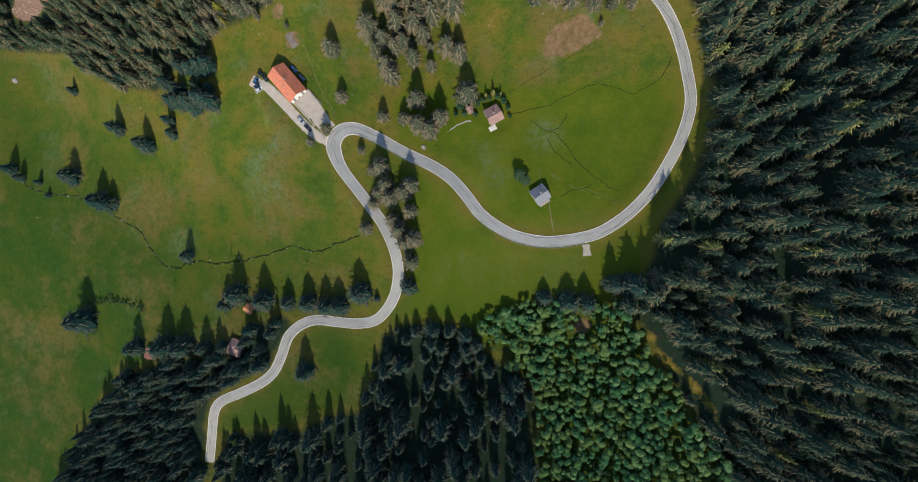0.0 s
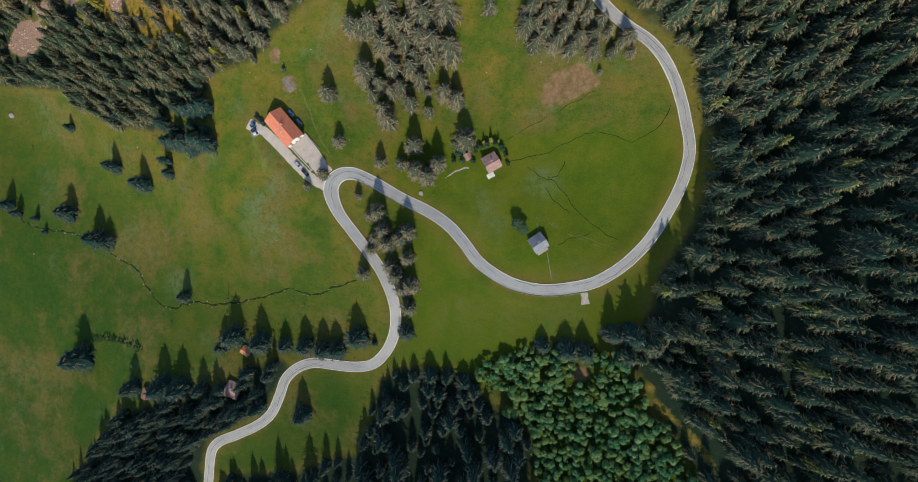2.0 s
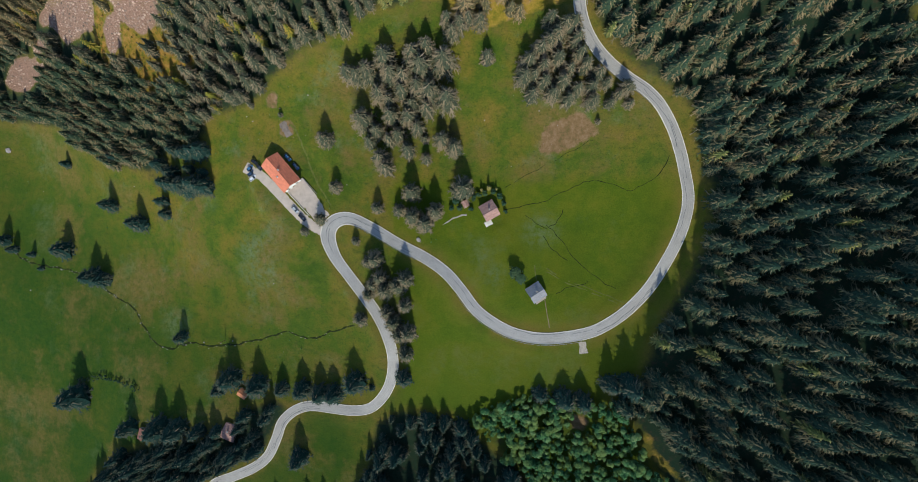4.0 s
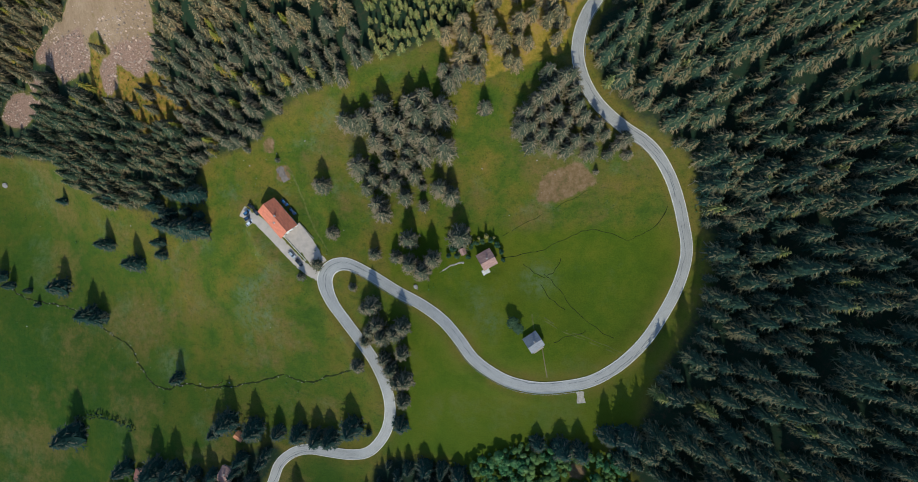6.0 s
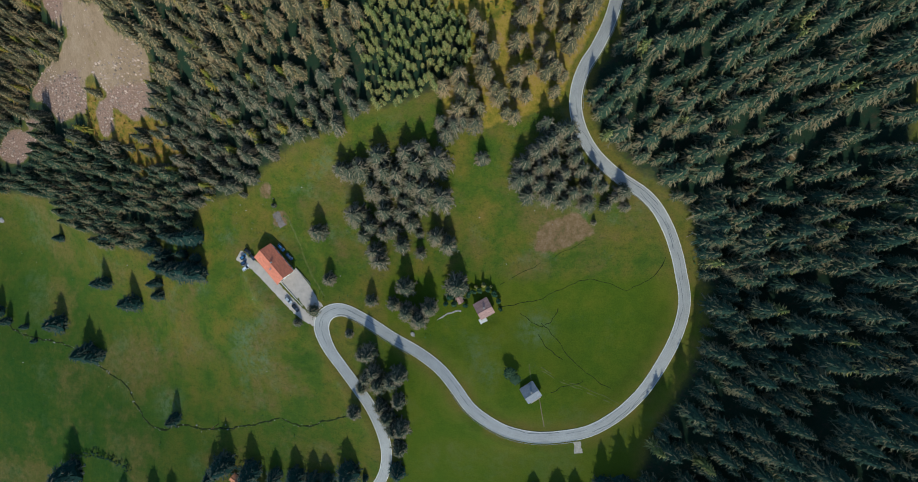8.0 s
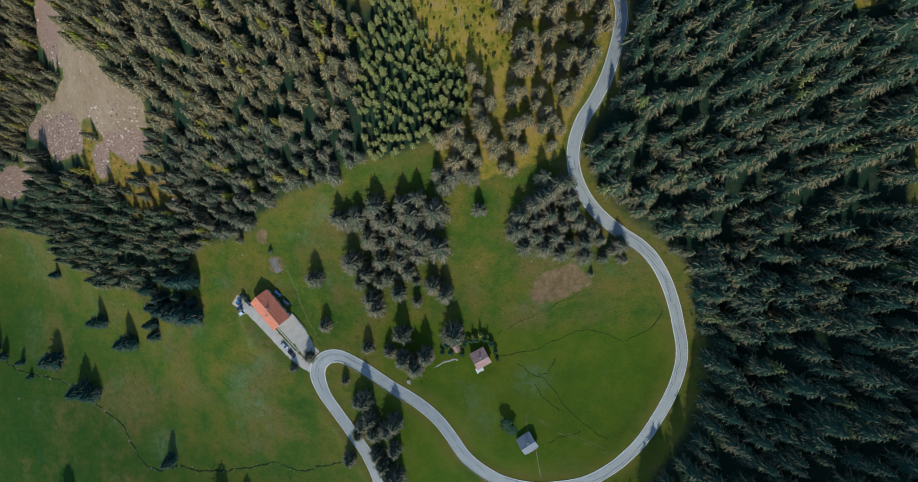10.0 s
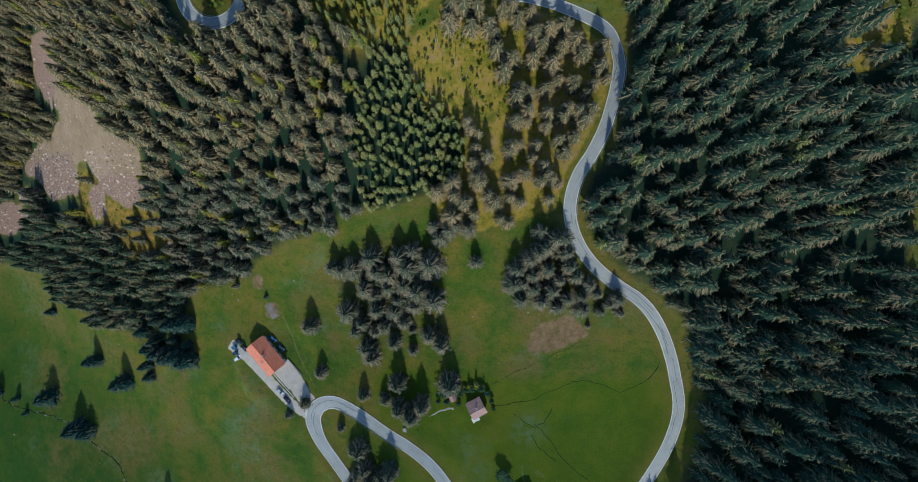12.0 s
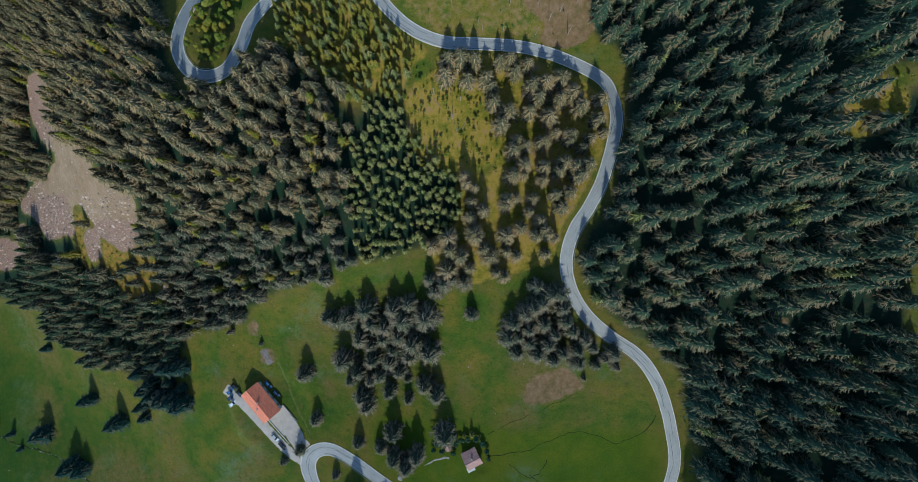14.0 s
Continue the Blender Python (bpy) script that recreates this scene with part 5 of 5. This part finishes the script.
p2 = np.array([(rr.uniform(-16, 28), rr.uniform(188, 242)) for _ in range(240)] + [(-199 + rr.gauss(0, 3), 172 + rr.gauss(0, 9)) for _ in range(22)] + [(rr.uniform(145, 165), rr.uniform(205, 222)) for _ in range(25)])
hedge = smooth_line([(-229.2, -39), (-217.3, -36.7), (-203.1, -36.1), (-189.3, -37.9), (-183.8, -41.4)], 0.55)
wood("hedge", "low dark green hedge on the lower pasture", np.array([(a + rr.gauss(0, 0.9), c + rr.gauss(0, 0.9)) for a, c in hedge]), LOW, 8.0, 2.0, 3.6, SHADED_DARK_LEAVES, rr, "hedge")
wood("yellow_shrubs", "yellow-green shrubs on the scree and the felled slope", p2[~on_scree(p2[:, 0], p2[:, 1])], BROADS, 8.0, 0.9, 3.6, GOLDEN, rr, "shrubs")
p2 = scatter(RUSTY, 3.4, rr)
wood("russet_shrubs", "russet and yellow shrubs at the foot of the scree", p2[~on_scree(p2[:, 0], p2[:, 1])], LOW, 8.0, 1.0, 3.2, RUSSET, rr, "shrubs")
wood("low_shrubs", "scattered low shrubs and weeds on the pasture", clear(p, 4.0), LOW, 8.0, 0.8, 2.2, LEAVES, rr, "shrubs")


def log(x, y, length, turn, label):
    bm = bmesh.new()
    bmesh.ops.create_cone(bm, cap_ends=True, segments=8, radius1=0.15, radius2=0.07, depth=length, matrix=Matrix.Rotation(math.pi / 2, 4, "Y"))
    a = radians(turn)
    dz = float(sheet_z(x + math.cos(a) * length / 2, y + math.sin(a) * length / 2)) - float(sheet_z(x - math.cos(a) * length / 2, y - math.sin(a) * length / 2))
    bm.transform(Matrix.Translation((x, y, float(sheet_z(x, y)) + 0.2)) @ Matrix.Rotation(a, 4, "Z") @ Matrix.Rotation(-math.atan2(dz, length), 4, "Y"))
    me = bpy.data.meshes.new("log")
    bm.to_mesh(me)
    bm.free()
    me.materials.append(LOG)
    return tagged(new("log", me), label, "log", "felled logs")


for k in range(9):
    x, y = (rr.uniform(-8, 22), rr.uniform(196, 232)) if k < 5 else (rr.uniform(-10, 58), rr.uniform(255, 272))
    log(x, y, rr.uniform(3, 7), rr.gauss(88, 30), "barkless log lying on the felled slope")


def snag(x, y, height):
    """A dead spruce: a bare tapered stem with broken branch stubs."""
    base = new("dead_tree")
    bm = bmesh.new()
    bmesh.ops.create_cone(bm, cap_ends=True, segments=8, radius1=0.17, radius2=0.05, depth=height, matrix=Matrix.Translation((0, 0, height / 2 - 0.4)))
    part("trunk", bm, LOG, base)
    for k in range(8):
        a, z = rr.random() * math.tau, height * rr.uniform(0.35, 0.92)
        bm = bmesh.new()
        bmesh.ops.create_cone(bm, cap_ends=False, segments=4, radius1=0.035, radius2=0.01, depth=0.9, matrix=Matrix.Translation((math.cos(a) * 0.5, math.sin(a) * 0.5, z)) @ Matrix.Rotation(a, 4, "Z") @ Matrix.Rotation(radians(75), 4, "Y"))
        part("branch_stub", bm, LOG, base)
    base.location = (x, y, float(sheet_z(x, y)))
    return tagged(base, "bare dead spruce trunk on the felled slope", "dead tree", "dead trees")


for k in range(20):
    x, y = (rr.uniform(-6, 24), rr.uniform(212, 240)) if k < 8 else (rr.uniform(10, 66), rr.uniform(255, 275))
    snag(x, y, rr.uniform(7, 13))


def utility_pole(x, y, turn):
    base = new("utility_pole")
    base.matrix_basis = Matrix.Translation((x, y, float(sheet_z(x, y)))) @ Matrix.Rotation(radians(turn), 4, "Z")
    bm = bmesh.new()
    bmesh.ops.create_cone(bm, cap_ends=True, segments=10, radius1=0.16, radius2=0.11, depth=9.5, matrix=Matrix.Translation((0, 0, 4.25)))
    part("pole", bm, TIMBER, base)
    part("crossarm", block(-0.9, 0.9, -0.06, 0.06, 8.3, 8.45, 0.01), TIMBER, base)
    for u in (-0.8, 0.0, 0.8):
        bm = bmesh.new()
        bmesh.ops.create_cone(bm, cap_ends=True, segments=8, radius1=0.06, radius2=0.04, depth=0.2, matrix=Matrix.Translation((u, 0, 8.55)))
        part("insulator", bm, KERB, base)
    return tagged(base, "weathered wooden utility pole on the pasture", "utility pole")


utility_pole(-127.0, -9.0, 5)
log(108.5, 95.5, 4.5, 35, "grey log lying beside the road")


# ---- guard rails ----
def near(x, y):
    return int(np.hypot(road[:, 0] - x, road[:, 1] - y).argmin())


def guard_rail(start, end, s):
    """A steel rail on posts along the road's edge; s: 1 for the right-hand side, -1 for the left."""
    i, j = near(*start), near(*end)
    base = new("guard_rail")
    pts = [Vector((*(road[k] + road_side[k] * s * (HALF + 0.75)), road_z[k])) for k in range(i, j, 2)]
    bm = bmesh.new()
    profile = ((0.0, 0.45), (0.06, 0.53), (0.0, 0.61), (0.06, 0.69), (0.0, 0.77), (-0.03, 0.77), (-0.03, 0.45))
    rows = []
    for n, p in enumerate(pts):
        side = road_side[i + 2 * n] * s
        rows.append([bm.verts.new((p.x - side[0] * o, p.y - side[1] * o, p.z + h)) for o, h in profile])
    for a, b in zip(rows, rows[1:]):
        for k in range(len(profile)):
            m = (k + 1) % len(profile)
            bm.faces.new((a[k], a[m], b[m], b[k]))
    bmesh.ops.recalc_face_normals(bm, faces=bm.faces)
    part("rail", bm, STEEL, base)
    post = bpy.data.meshes.new("post")
    bm = block(-0.06, 0.06, -0.06, 0.06, -0.9, 0.72)
    bm.to_mesh(post)
    bm.free()
    post.materials.append(STEEL)
    for p in pts[::2]:
        ob = new("post", post)
        ob.parent = base
        ob.location = p
    return tagged(base, "galvanised steel guard rail beside the mountain road", "guard rail", "guard rails")


guard_rail((-50, 56), (-16, 38), 1)
guard_rail((-64, 44), (-40, 10), -1)
guard_rail((-34, -8), (-40, -40), 1)
guard_rail((93, 108), (57, 143), -1)
guard_rail((56, 150), (78, 222), 1)
guard_rail((3, 22), (60, 3), 1)
guard_rail((-96, 228), (-111, 245), 1)


# ---- cars ----
def car(x, y, turn, mat, label, length=4.3, z=None):
    """A parked car: body, glasshouse, four wheels, lights."""
    base = new("car")
    half, w = length / 2, 0.88
    low = [(-half, 0.45), (-half + 0.05, 0.85), (-half + 0.5, 0.95), (half - 1.15, 0.9), (half - 0.15, 0.72), (half, 0.5), (half - 0.1, 0.28), (-half + 0.1, 0.28)]
    bm = bmesh.new()
    sections = []
    for yy, f in ((-w, 0.93), (-w * 0.92, 1.0), (w * 0.92, 1.0), (w, 0.93)):
        sections.append([bm.verts.new((px * f, yy, 0.3 + (pz - 0.3) * f)) for px, pz in low])
    for a, b in zip(sections, sections[1:]):
        for k in range(len(low)):
            m = (k + 1) % len(low)
            bm.faces.new((a[k], a[m], b[m], b[k]))
    bm.faces.new(sections[0])
    bm.faces.new(list(reversed(sections[-1])))
    bmesh.ops.recalc_face_normals(bm, faces=bm.faces)
    part("body", bm, mat, base)
    bm = bmesh.new()
    top = [(-half + 0.75, 1.42), (half - 2.0, 1.45)]
    foot = [(-half + 0.25, 0.9), (half - 1.1, 0.88)]
    ring = [[bm.verts.new((px, yy * s, pz)) for px, pz in pts for s in (-1, 1)] for pts, yy in ((foot, 0.8), (top, 0.62))]
    for a, b in ((0, 1), (1, 3), (3, 2), (2, 0)):
        bm.faces.new((ring[0][a], ring[0][b], ring[1][b], ring[1][a]))
    bm.faces.new((ring[1][0], ring[1][1], ring[1][3], ring[1][2]))
    bmesh.ops.recalc_face_normals(bm, faces=bm.faces)
    part("windows", bm, glass, base, "dark car windows")
    part("roof", block(-half + 0.72, half - 1.97, -0.63, 0.63, 1.42, 1.49, 0.03), mat, base)
    for sx in (-1, 1):
        for sy in (-1, 1):
            cx = sx * (half - 0.82)
            wheel = bmesh.new()
            bmesh.ops.create_cone(wheel, cap_ends=True, segments=16, radius1=0.32, radius2=0.32, depth=0.2, matrix=Matrix.Translation((cx, sy * 0.8, 0.32)) @ Matrix.Rotation(math.pi / 2, 4, "X"))
            tyre = part("wheel", wheel, TYRE, base, "black tyre")
            rim = bmesh.new()
            bmesh.ops.create_cone(rim, cap_ends=True, segments=12, radius1=0.2, radius2=0.2, depth=0.22, matrix=Matrix.Translation((cx, sy * 0.8, 0.32)) @ Matrix.Rotation(math.pi / 2, 4, "X"))
            part("rim", rim, STEEL, tyre, "silver wheel rim")
    for sy in (-1, 1):
        part("headlight", block(half - 0.2, half - 0.03, sy * 0.62 - 0.16, sy * 0.62 + 0.16, 0.58, 0.72, 0.02), glass, base, "clear headlight")
        part("tail_light", block(-half - 0.01, -half + 0.08, sy * 0.66 - 0.12, sy * 0.66 + 0.12, 0.62, 0.82, 0.02), TAIL, base, "red tail light")
    zz = float(sheet_z(x, y)) + 0.16 if z is None else z
    base.matrix_basis = Matrix.Translation((x, y, zz)) @ Matrix.Rotation(radians(turn), 4, "Z")
    return tagged(base, label, "car", "parked cars")


TAIL = paint("red_lens", (0.4, 0.02, 0.02))
BLUE, NAVY, BLACK, WHITE, SILVER = paint("blue_paint", (0.06, 0.16, 0.3)), paint("navy_paint", (0.03, 0.06, 0.12)), paint("black_paint", (0.015, 0.017, 0.02)), paint("white_paint", (0.75, 0.75, 0.74)), paint("silver_paint", (0.4, 0.42, 0.44))
car(-102.6, 86.4, -35, BLACK, "black car parked beside the inn", 4.4)
car(-105.4, 83.6, 35, BLUE, "blue car in the row beside the inn", 4.2)
car(-104.6, 80.9, 35, NAVY, "dark blue car in the row beside the inn", 4.3)
car(-103.2, 78.2, 36, WHITE, "white car at the end of the row", 4.4)
car(-99.6, 83.6, -50, BLACK, "black car close to the wall of the inn", 3.9)
car(-81.2, 62.0, -47, SILVER, "silver car parked on the lane below the terrace", 4.5)
car(-77.6, 58.0, -47, BLACK, "black car parked on the lane below the terrace", 4.5)
car(*by_inn(-4.6, 6.5), -47, BLUE, "bright blue car behind the inn", 4.4)
car(*by_inn(1.4, 6.5), -47, NAVY, "dark blue car behind the inn", 4.4)
